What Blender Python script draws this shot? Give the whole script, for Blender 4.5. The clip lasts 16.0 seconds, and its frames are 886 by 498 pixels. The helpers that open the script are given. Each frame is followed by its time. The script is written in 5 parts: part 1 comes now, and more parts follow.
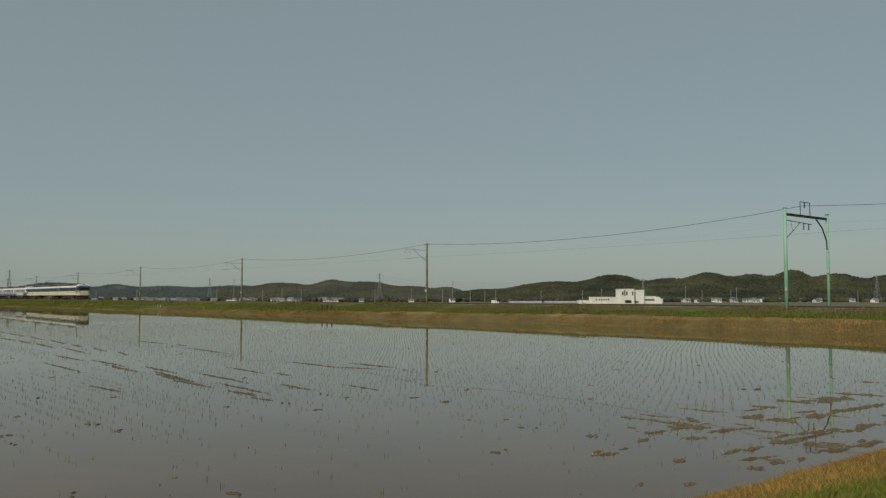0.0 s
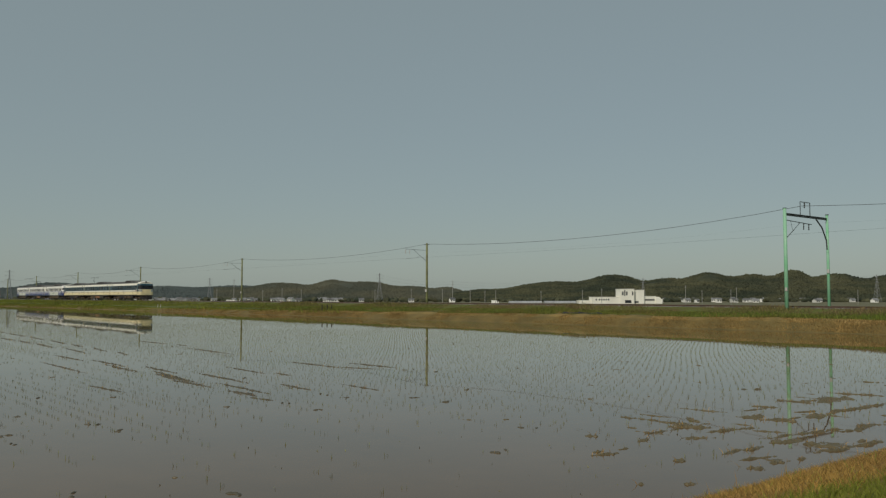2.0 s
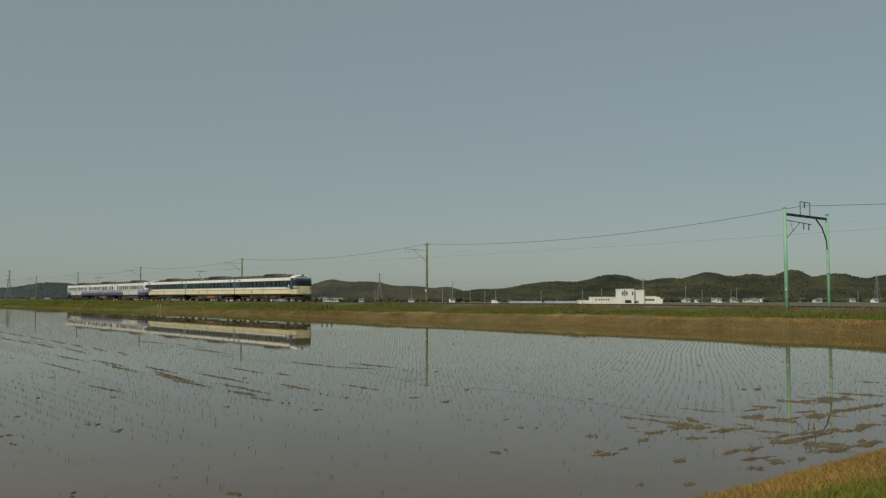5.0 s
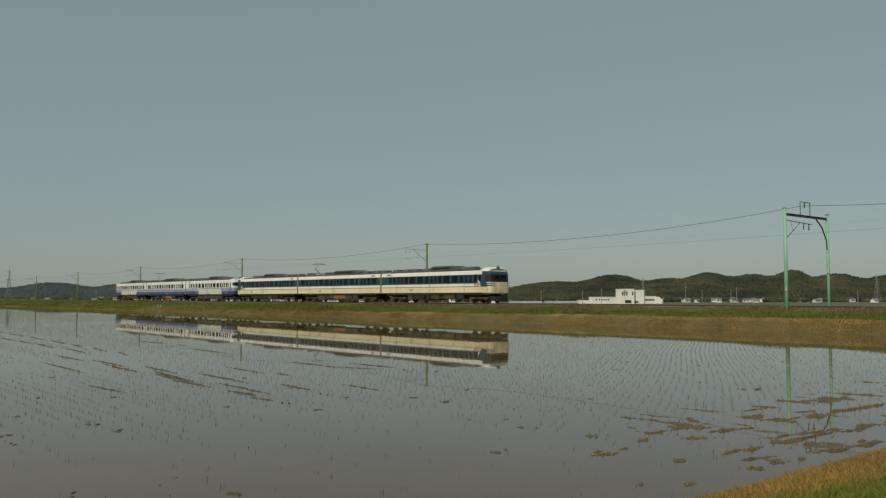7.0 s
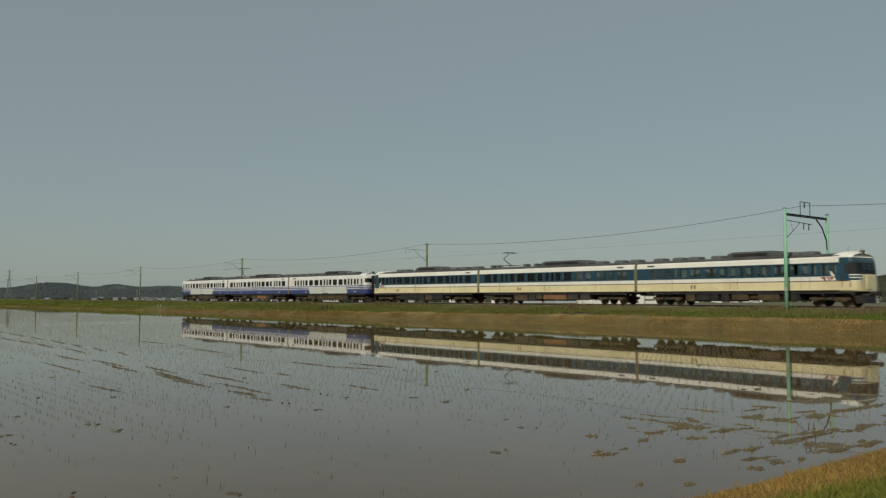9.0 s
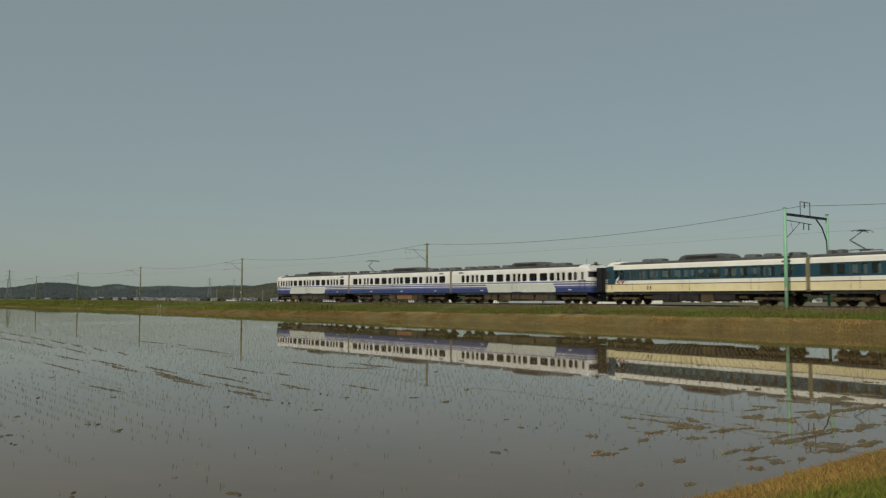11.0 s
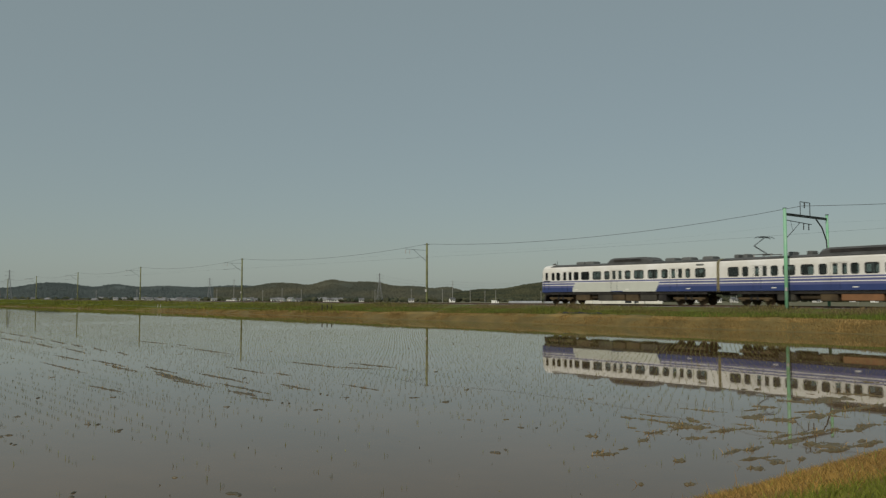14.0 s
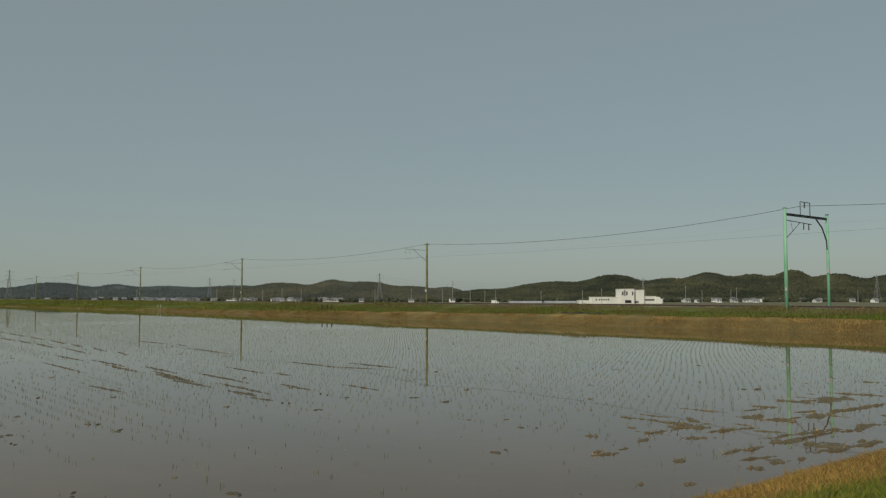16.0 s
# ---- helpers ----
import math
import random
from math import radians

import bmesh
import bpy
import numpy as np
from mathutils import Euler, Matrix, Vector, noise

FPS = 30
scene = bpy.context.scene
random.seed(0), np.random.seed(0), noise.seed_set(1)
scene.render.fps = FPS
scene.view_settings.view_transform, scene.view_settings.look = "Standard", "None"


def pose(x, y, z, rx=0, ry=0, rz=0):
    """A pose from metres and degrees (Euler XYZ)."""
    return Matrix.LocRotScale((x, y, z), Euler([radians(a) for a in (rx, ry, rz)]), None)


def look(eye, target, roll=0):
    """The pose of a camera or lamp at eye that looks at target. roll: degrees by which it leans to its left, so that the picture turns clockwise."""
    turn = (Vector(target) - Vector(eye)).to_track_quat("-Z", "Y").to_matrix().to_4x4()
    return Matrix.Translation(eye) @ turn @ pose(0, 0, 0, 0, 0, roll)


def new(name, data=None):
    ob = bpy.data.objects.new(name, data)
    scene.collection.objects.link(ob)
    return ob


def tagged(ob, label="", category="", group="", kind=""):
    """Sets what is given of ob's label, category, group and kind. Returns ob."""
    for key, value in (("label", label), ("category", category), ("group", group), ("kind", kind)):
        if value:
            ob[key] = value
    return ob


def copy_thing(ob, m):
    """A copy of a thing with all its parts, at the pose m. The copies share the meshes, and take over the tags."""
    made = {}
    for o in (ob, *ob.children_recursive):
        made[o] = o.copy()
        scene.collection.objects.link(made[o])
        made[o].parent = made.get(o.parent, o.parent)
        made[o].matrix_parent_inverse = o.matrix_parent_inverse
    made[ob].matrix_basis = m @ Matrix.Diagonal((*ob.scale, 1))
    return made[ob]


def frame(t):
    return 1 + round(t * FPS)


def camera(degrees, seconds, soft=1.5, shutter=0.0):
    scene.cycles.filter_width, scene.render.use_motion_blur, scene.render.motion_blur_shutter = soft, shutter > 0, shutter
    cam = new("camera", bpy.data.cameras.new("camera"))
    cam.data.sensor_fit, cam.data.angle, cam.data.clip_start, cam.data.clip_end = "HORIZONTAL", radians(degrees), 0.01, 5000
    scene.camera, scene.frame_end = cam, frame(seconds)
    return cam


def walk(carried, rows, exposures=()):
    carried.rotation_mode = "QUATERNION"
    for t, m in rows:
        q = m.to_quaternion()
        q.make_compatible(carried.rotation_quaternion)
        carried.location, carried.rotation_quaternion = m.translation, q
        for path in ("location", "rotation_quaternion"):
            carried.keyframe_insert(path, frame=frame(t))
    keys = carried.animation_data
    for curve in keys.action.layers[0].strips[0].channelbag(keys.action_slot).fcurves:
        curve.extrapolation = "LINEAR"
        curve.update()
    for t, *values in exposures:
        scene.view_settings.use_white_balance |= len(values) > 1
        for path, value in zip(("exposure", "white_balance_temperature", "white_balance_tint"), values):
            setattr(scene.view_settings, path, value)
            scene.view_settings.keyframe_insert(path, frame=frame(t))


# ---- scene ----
# The camera stands still on a field bund, 2.09 m over the paddy's water (z = 0).
cam = camera(55.84, 16.0, soft=1.3, shutter=0.25)
STAND = pose(0, 0, 2.085, 93.285, 0, 0)
walk(cam, [(0.0, STAND), (16.0, STAND)], exposures=[(0.0, 0.0, 6500, 10), (16.0, 0.0, 6500, 10)])

# ---- light ----
SUN_DIR = Vector((-0.42, -0.62, 0.62)).normalized()      # towards the sun, behind the camera
world = bpy.data.worlds.new("sky")
scene.world = world
world.use_nodes = True
wn = world.node_tree.nodes
sky = wn.new("ShaderNodeTexSky")
sky.sky_type, sky.sun_disc = "NISHITA", False
sky.sun_elevation = math.asin(SUN_DIR.z)
sky.sun_rotation = math.atan2(SUN_DIR.x, SUN_DIR.y)
sky.air_density, sky.dust_density, sky.ozone_density = 1.0, 1.0, 1.0
# thin high haze greys the clear sky
haze = wn.new("ShaderNodeMix")
haze.data_type = "RGBA"
haze.inputs["Factor"].default_value = 0.68
haze.inputs[7].default_value = (4.05, 4.9, 4.7, 1)
wn["Background"].inputs["Strength"].default_value = 0.0675
world.node_tree.links.new(sky.outputs[0], haze.inputs[6])
world.node_tree.links.new(haze.outputs[2], wn["Background"].inputs["Color"])
sun = new("sun", bpy.data.lights.new("sun", "SUN"))
sun.data.energy, sun.data.angle, sun.data.color = 2.2, radians(0.6), (1.0, 0.93, 0.82)
sun.matrix_world = look(SUN_DIR * 50, (0, 0, 0))


# ---- materials ----
def mat(name, color, rough=0.7, metal=0.0, vary=0.15, scale=2.0, fine=25.0, bump=0.0, second=None, island=0.0, obj=0.0, spec=0.5):
    """A surface with large stains, fine grain and relief. second: the colour of its stains."""
    m = bpy.data.materials.new(name)
    m.use_nodes = True
    n, l = m.node_tree.nodes, m.node_tree.links
    b = n["Principled BSDF"]
    b.inputs["Roughness"].default_value, b.inputs["Metallic"].default_value = rough, metal
    b.inputs["Specular IOR Level"].default_value = spec
    tc = n.new("ShaderNodeTexCoord")
    big, small = n.new("ShaderNodeTexNoise"), n.new("ShaderNodeTexNoise")
    big.inputs["Scale"].default_value, small.inputs["Scale"].default_value = scale, fine
    big.inputs["Detail"].default_value, small.inputs["Detail"].default_value = 5, 3
    for t in (big, small):
        l.new(tc.outputs["Object"], t.inputs["Vector"])
    two = second or tuple(c * (1 - 2 * vary) for c in color)
    ramp = n.new("ShaderNodeValToRGB")
    ramp.color_ramp.elements[0].position, ramp.color_ramp.elements[1].position = 0.36, 0.64
    ramp.color_ramp.elements[0].color, ramp.color_ramp.elements[1].color = (*two, 1), (*color, 1)
    l.new(big.outputs["Fac"], ramp.inputs["Fac"])
    hsv = n.new("ShaderNodeHueSaturation")
    l.new(ramp.outputs["Color"], hsv.inputs["Color"])
    mr = n.new("ShaderNodeMapRange")
    mr.inputs["To Min"].default_value, mr.inputs["To Max"].default_value = 1 - vary, 1 + vary
    l.new(small.outputs["Fac"], mr.inputs["Value"])
    value = mr.outputs["Result"]
    for amount, kind, out in ((island, "ShaderNodeNewGeometry", "Random Per Island"), (obj, "ShaderNodeObjectInfo", "Random")):
        if amount:
            g, r2, mul = n.new(kind), n.new("ShaderNodeMapRange"), n.new("ShaderNodeMath")
            r2.inputs["To Min"].default_value, r2.inputs["To Max"].default_value = 1 - amount, 1 + amount
            l.new(g.outputs[out], r2.inputs["Value"])
            mul.operation = "MULTIPLY"
            l.new(value, mul.inputs[0]), l.new(r2.outputs["Result"], mul.inputs[1])
            value = mul.outputs[0]
    l.new(value, hsv.inputs["Value"])
    l.new(hsv.outputs["Color"], b.inputs["Base Color"])
    if bump:
        bp = n.new("ShaderNodeBump")
        bp.inputs["Strength"].default_value, bp.inputs["Distance"].default_value = bump, 0.05
        l.new(small.outputs["Fac"], bp.inputs["Height"])
        l.new(bp.outputs["Normal"], b.inputs["Normal"])
    return m


def water_mat():
    m = mat("paddy_water", (0.138, 0.084, 0.036), rough=0.02, vary=0.12, scale=0.25, fine=2.5, second=(0.108, 0.068, 0.029))
    n, l = m.node_tree.nodes, m.node_tree.links
    b = n["Principled BSDF"]
    b.inputs["IOR"].default_value = 1.333
    tc, wave, bp = n.new("ShaderNodeTexCoord"), n.new("ShaderNodeTexNoise"), n.new("ShaderNodeBump")
    wave.inputs["Scale"].default_value, wave.inputs["Detail"].default_value = 1.6, 3
    bp.inputs["Strength"].default_value, bp.inputs["Distance"].default_value = 0.02, 0.02
    l.new(tc.outputs["Object"], wave.inputs["Vector"])
    l.new(wave.outputs["Fac"], bp.inputs["Height"])
    l.new(bp.outputs["Normal"], b.inputs["Normal"])
    return m


def glass_mat():
    m = bpy.data.materials.new("window_glass")
    m.use_nodes = True
    n, l = m.node_tree.nodes, m.node_tree.links
    n.remove(n["Principled BSDF"])
    tr, gl, mx, fr = (n.new(k) for k in ("ShaderNodeBsdfTransparent", "ShaderNodeBsdfGlossy", "ShaderNodeMixShader", "ShaderNodeFresnel"))
    tr.inputs["Color"].default_value = (0.66, 0.7, 0.69, 1)
    gl.inputs["Roughness"].default_value = 0.03
    fr.inputs["IOR"].default_value = 1.5
    l.new(fr.outputs[0], mx.inputs[0]), l.new(tr.outputs[0], mx.inputs[1]), l.new(gl.outputs[0], mx.inputs[2])
    l.new(mx.outputs[0], n["Material Output"].inputs["Surface"])
    return m


WATER = water_mat()
GLASS = glass_mat()
MUD = mat("wet_mud", (0.13, 0.1, 0.05), rough=0.5, vary=0.25, scale=1.2, fine=14, bump=0.5, second=(0.1, 0.082, 0.04))
FIELD = mat("field_grass", (0.11, 0.115, 0.05), rough=0.9, vary=0.25, scale=0.05, fine=1.5, second=(0.14, 0.115, 0.06))
STRAW = mat("dry_grass_soil", (0.25, 0.168, 0.052), rough=0.95, vary=0.3, scale=0.7, fine=6, bump=0.6, second=(0.14, 0.105, 0.03))
TURF = mat("green_turf", (0.09, 0.122, 0.01), rough=0.95, vary=0.3, scale=0.3, fine=6, bump=0.5, second=(0.095, 0.09, 0.014))
# bund soil darkened to paint the shade along its foot by the water
SHADED_FOOT = mat("shaded_foot_soil", (0.17, 0.12, 0.035), rough=0.9, vary=0.25, scale=0.6, fine=7, bump=0.5, second=(0.11, 0.085, 0.026))
BALLAST = mat("ballast", (0.27, 0.25, 0.22), rough=0.95, vary=0.35, scale=1.0, fine=18, bump=0.8)
BLADE_FAR = mat("matted_dry_blades", (0.3, 0.2, 0.065), rough=0.95, vary=0.2, scale=0.5, second=(0.2, 0.135, 0.042), island=0.3)
BLADE_PALE = mat("pale_straw_blades", (0.5, 0.36, 0.15), rough=0.95, vary=0.1, scale=0.5, second=(0.36, 0.23, 0.075), island=0.25)
# fresh green of the near bund; its brightness also paints far sunlit grass
BLADE_FRESH_LIT = mat("fresh_lit_green_blades", (0.17, 0.19, 0.014), rough=0.85, vary=0.12, scale=0.12, second=(0.12, 0.14, 0.014), island=0.3)
BLADE_OLIVE = mat("olive_blades", (0.13, 0.125, 0.035), rough=0.9, vary=0.12, scale=0.35, second=(0.16, 0.115, 0.05), island=0.45)
BLADE_DRY = mat("dry_blades", (0.33, 0.2, 0.045), rough=0.9, vary=0.1, scale=0.4, second=(0.22, 0.13, 0.045), island=0.5)
BLADE_GREEN = mat("green_blades", (0.105, 0.145, 0.011), rough=0.8, vary=0.15, scale=0.25, second=(0.12, 0.11, 0.016), island=0.45)
RICE = mat("rice_blades", (0.15, 0.175, 0.042), rough=0.7, vary=0.1, scale=0.3, second=(0.15, 0.135, 0.05), island=0.4)
# grey-brown leaves, tinted slightly bluer for the haze over the middle hills
HAZED_MIXED_FOREST = mat("hazed_mixed_leaves", (0.068, 0.076, 0.06), rough=1.0, vary=0.15, scale=0.006, fine=0.25, second=(0.11, 0.105, 0.07), island=0.2, spec=0.1)
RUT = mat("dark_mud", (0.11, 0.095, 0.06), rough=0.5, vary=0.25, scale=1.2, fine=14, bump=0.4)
# pale and bluish: distance haze is put into this leaf colour
HAZED_FOREST = mat("hazed_forest_leaves", (0.082, 0.1, 0.098), rough=1.0, vary=0.15, scale=0.005, fine=0.2, second=(0.1, 0.118, 0.112), island=0.12, spec=0.1)
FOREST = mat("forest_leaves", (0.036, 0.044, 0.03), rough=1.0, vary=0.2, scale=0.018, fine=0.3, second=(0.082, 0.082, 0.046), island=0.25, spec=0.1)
CREAM = mat("cream_paint", (0.86, 0.75, 0.44), rough=0.35, vary=0.06, scale=0.5, fine=3, second=(0.72, 0.61, 0.34))
IVORY = mat("ivory_paint", (0.9, 0.87, 0.75), rough=0.35, vary=0.05, scale=0.5, fine=3, second=(0.8, 0.77, 0.65))
TEAL = mat("dark_blue_paint", (0.02, 0.068, 0.095), rough=0.3, vary=0.1, scale=0.6, fine=3)
BROWN_LINE = mat("brown_line_paint", (0.12, 0.06, 0.04), rough=0.4, vary=0.1)
BLUE = mat("blue_paint", (0.04, 0.062, 0.185), rough=0.35, vary=0.07, scale=0.5, fine=3)
VIOLET = mat("violet_paint", (0.13, 0.14, 0.29), rough=0.35, vary=0.07, scale=0.5, fine=3)
PALE = mat("pale_grey_paint", (0.62, 0.63, 0.55), rough=0.4, vary=0.05, scale=0.5, fine=3)
WHITE = mat("white_paint", (0.86, 0.84, 0.79), rough=0.35, vary=0.05, scale=0.5, fine=3, second=(0.74, 0.71, 0.63))
ROOF = mat("roof_grey", (0.1, 0.1, 0.095), rough=0.8, vary=0.2, scale=0.7, fine=6)
VENT = mat("vent_grey", (0.15, 0.155, 0.145), rough=0.7, vary=0.2, scale=1.5, fine=8)
UNDER = mat("underframe_soot", (0.035, 0.03, 0.026), rough=0.85, vary=0.3, scale=1.5, fine=10)
# brown and grey gear colours are darkened for dirt and underfloor shade
RUST = mat("shaded_rust_brown", (0.1, 0.068, 0.032), rough=0.85, vary=0.25, scale=1.2, fine=9)
ORANGE_BOX = mat("ochre_equipment", (0.27, 0.13, 0.055), rough=0.7, vary=0.15, scale=1.2, fine=9)
GREYBOX = mat("shaded_grey_equipment", (0.062, 0.055, 0.04), rough=0.7, vary=0.2, scale=1.2, fine=9)
BLACK = mat("black_rubber", (0.015, 0.015, 0.016), rough=0.6, vary=0.1)
RED = mat("red_paint", (0.32, 0.045, 0.03), rough=0.4, vary=0.05)
SEAT = mat("seat_moquette", (0.04, 0.06, 0.12), rough=0.9, vary=0.1)
INNER = mat("interior_panel", (0.38, 0.37, 0.33), rough=0.6, vary=0.05)
LENS = mat("lamp_lens", (0.6, 0.6, 0.55), rough=0.1, vary=0.05)
MAST_GREEN = mat("mint_green_paint", (0.2, 0.5, 0.27), rough=0.5, vary=0.12, scale=1.2, fine=12, second=(0.27, 0.5, 0.33))
STEEL = mat("dark_steel", (0.06, 0.07, 0.068), rough=0.6, vary=0.2, scale=2, metal=0.3)
MAST = mat("weathered_mast", (0.1, 0.095, 0.045), rough=0.8, vary=0.25, scale=0.7, fine=8, second=(0.24, 0.26, 0.1))
CONCRETE = mat("concrete", (0.36, 0.35, 0.32), rough=0.9, vary=0.15, scale=1.5, fine=12)
WIRE = mat("wire", (0.07, 0.07, 0.07), rough=0.5, vary=0.1)
RAIL = mat("rusty_rail", (0.14, 0.085, 0.06), rough=0.5, vary=0.2, metal=0.4)
PORCELAIN = mat("porcelain", (0.5, 0.48, 0.44), rough=0.2, vary=0.03)
WALL = mat("white_wall", (0.85, 0.83, 0.77), rough=0.8, vary=0.06, scale=0.1, fine=1, obj=0.25)
PLASTER = mat("white_factory_wall", (0.84, 0.82, 0.72), rough=0.8, vary=0.05, scale=0.1, fine=1)
TILE = mat("grey_roof_tiles", (0.2, 0.2, 0.2), rough=0.7, vary=0.15, scale=0.3, fine=2, obj=0.4)
DARKWIN = mat("dark_window", (0.03, 0.035, 0.04), rough=0.15, vary=0.05)
PYLON = mat("galvanised_steel", (0.26, 0.27, 0.27), rough=0.6, vary=0.1, metal=0.3)
FILM = mat("greenhouse_film", (0.38, 0.39, 0.39), rough=0.45, vary=0.1, scale=0.1, fine=1)
DARKPOST = mat("dark_post", (0.05, 0.045, 0.035), rough=0.9, vary=0.2)
TAN = mat("dirty_tan_paint", (0.6, 0.53, 0.31), rough=0.6, vary=0.15, scale=1.0, fine=6)
ORANGE = mat("orange_paint", (0.6, 0.17, 0.03), rough=0.5, vary=0.1)
NET = mat("black_sheet", (0.02, 0.02, 0.022), rough=0.7, vary=0.2, scale=3, bump=0.6)


# ---- mesh tools ----
class Shape:
    """Collects vertices and faces for one mesh."""

    def __init__(self):
        self.v, self.f, self.m, self.mats = [], [], [], []

    def slot(self, material):
        if material not in self.mats:
            self.mats.append(material)
        return self.mats.index(material)

    def face(self, pts, material):
        k = len(self.v)
        self.v += [tuple(p) for p in pts]
        self.f.append(tuple(range(k, k + len(pts))))
        self.m.append(self.slot(material))

    def box(self, lo, hi, material, bevel=0.0):
        """A box with its upper and outer edges chamfered."""
        (x0, y0, z0), (x1, y1, z1) = lo, hi
        b = min(bevel, 0.45 * min(x1 - x0, y1 - y0, z1 - z0))
        if b <= 0:
            self.loft([[(x0, y0, z), (x1, y0, z), (x1, y1, z), (x0, y1, z)] for z in (z0, z1)], material)
            return
        rings = []
        for z, i, c in ((z0, b, b), (z0 + b, 0, b), (z1 - b, 0, b), (z1, b, b)):
            a, d, e, f = x0 + i, x1 - i, y0 + i, y1 - i
            rings.append([(a + c, e, z), (d - c, e, z), (d, e + c, z), (d, f - c, z), (d - c, f, z), (a + c, f, z), (a, f - c, z), (a, e + c, z)])
        self.loft(rings, material)

    def loft(self, rings, material, cap=True, closed=True):
        k, n, s = len(self.v), len(rings[0]), self.slot(material)
        for r in rings:
            self.v += [tuple(p) for p in r]
        for i in range(len(rings) - 1):
            for j in range(n if closed else n - 1):
                a, b = k + i * n + j, k + i * n + (j + 1) % n
                self.f.append((a, b, b + n, a + n))
                self.m.append(s)
        if cap:
            self.f += [tuple(range(k + n - 1, k - 1, -1)), tuple(range(k + (len(rings) - 1) * n, k + len(rings) * n))]
            self.m += [s, s]

    def tube(self, pts, radii, material, seg=8):
        """A round bar along points. radii: one for all, or one for each point."""
        pts = [Vector(p) for p in pts]
        radii = radii if isinstance(radii, (list, tuple)) else [radii] * len(pts)
        rings = []
        for i, p in enumerate(pts):
            d = (pts[min(i + 1, len(pts) - 1)] - pts[max(i - 1, 0)]).normalized()
            a = d.cross(Vector((0, 0, 1)) if abs(d.z) < 0.9 else Vector((1, 0, 0))).normalized()
            b = d.cross(a)
            rings.append([p + radii[i] * (math.cos(q) * a + math.sin(q) * b) for q in (2 * math.pi * j / seg for j in range(seg))])
        self.loft(rings, material)

    def data(self, name, smooth=False):
        me = bpy.data.meshes.new(name)
        me.from_pydata(self.v, [], self.f)
        for m in self.mats:
            me.materials.append(m)
        me.polygons.foreach_set("material_index", self.m)
        if smooth:
            me.polygons.foreach_set("use_smooth", [True] * len(self.f))
        me.update()
        return me


def part(name, shape, parent, label="", at=None, smooth=False):
    """One mesh object under a thing or a part. shape: a Shape or a mesh that is shared."""
    ob = new(name, shape.data(name, smooth) if isinstance(shape, Shape) else shape)
    ob.parent = parent
    if at is not None:
        ob.matrix_basis = at
    return tagged(ob, label)


def thing(name, label, category, at=None, group="", kind=""):
    ob = new(name)
    if at is not None:
        ob.matrix_basis = at
    return tagged(ob, label, category, group, kind)


# ---- the plan: s runs along the track in the train's direction, off towards the camera from the track's centre ----
T = Vector((0.63407, -0.77328, 0.0))
N = Vector((-0.77328, -0.63407, 0.0))
DIST, RAIL_Z, PLAIN = 58.878, 1.444, -3.5


def bend(s):
    u = max(-400.0, s) + 70.4
    o = -1.0724e-4 * min(0.0, u) ** 2
    if s < -400:
        o += -1.0724e-4 * 2 * (-329.6) * (s + 400)
    return o


def curve(s):
    """Where the line begins to curve towards the field, past the gantry."""
    near = max(0.0, min(s, -14.0) + 50.0)
    return 0.0026 * near ** 2 + 0.187 * max(0.0, s + 14.0)


def W(s, off=0.0, z=0.0):
    share = min(1.0, max(0.0, (8.5 - off) / 4.5)) if off > -400 else 0.0
    return -N * DIST + T * s + N * (off + bend(s) + share * curve(s)) + Vector((0, 0, z))


def heading(s):
    d = W(s + 5) - W(s - 5)
    return math.degrees(math.atan2(d.y, d.x))


def ray_at(brg, depth, z=0.0):
    """A place at a depth ahead of where the camera stands, on a bearing (784 is straight ahead)."""
    return Vector(((brg - 784) / 1479.5 * depth * 1.0016, depth, z))


def wob(a, b=0.0, scale=1.0):
    return noise.noise((a * scale, b * scale, 3.7))


# ---- ground: one sheet to the horizon ----
def bank(s):
    """Extra width of the bank towards the field, with a wavering edge."""
    far = max(0.0, -s - 95) * 0.045
    mid = 1.3 * min(1.0, max(0.0, (-s - 42) / 15))
    near = -0.5 * min(1.0, max(0.0, (s + 34) / 12))
    return min(far, 7) + mid + near + 0.2 * wob(s, 1, 0.35) + 0.4 * wob(s, 7, 0.06)


def low(s):
    """How much lower the bund is farther along the line."""
    return 1 - 0.42 * min(1.0, max(0.0, (-s - 45) / 60))



SECTION = [(-4500, PLAIN, "f"), (-2000, PLAIN, "f"), (-900, PLAIN, "f"), (-400, PLAIN, "f"), (-200, -2.2, "f"), (-90, -0.4, "f"), (-40, 0.5, "f"), (-20, 0.85, "f"), (-9, 0.95, "t"), (-5.5, 0.8, "t"),
           (-3.4, 1.12, "b"), (-2.4, 1.16, "b"), (-1.5, 1.34, "b"), (1.5, 1.34, "b"), (1.85, 1.3, "b"), (2.5, 1.17, "t"), (3.5, 0.98, "t"), (5.0, 0.82, "t"), (7.0, 0.76, "t"),
           (8.6, 0.73, "t"), (9.3, 0.72, "t"), (9.8, 0.7, "s"), (10.35, 0.52, "s"), (10.9, 0.2, "o"), (11.4, -0.03, "o"), (11.9, -0.14, "m"), (30, -0.14, "m"), (70, -0.14, "m"), (120, -0.14, "m")]


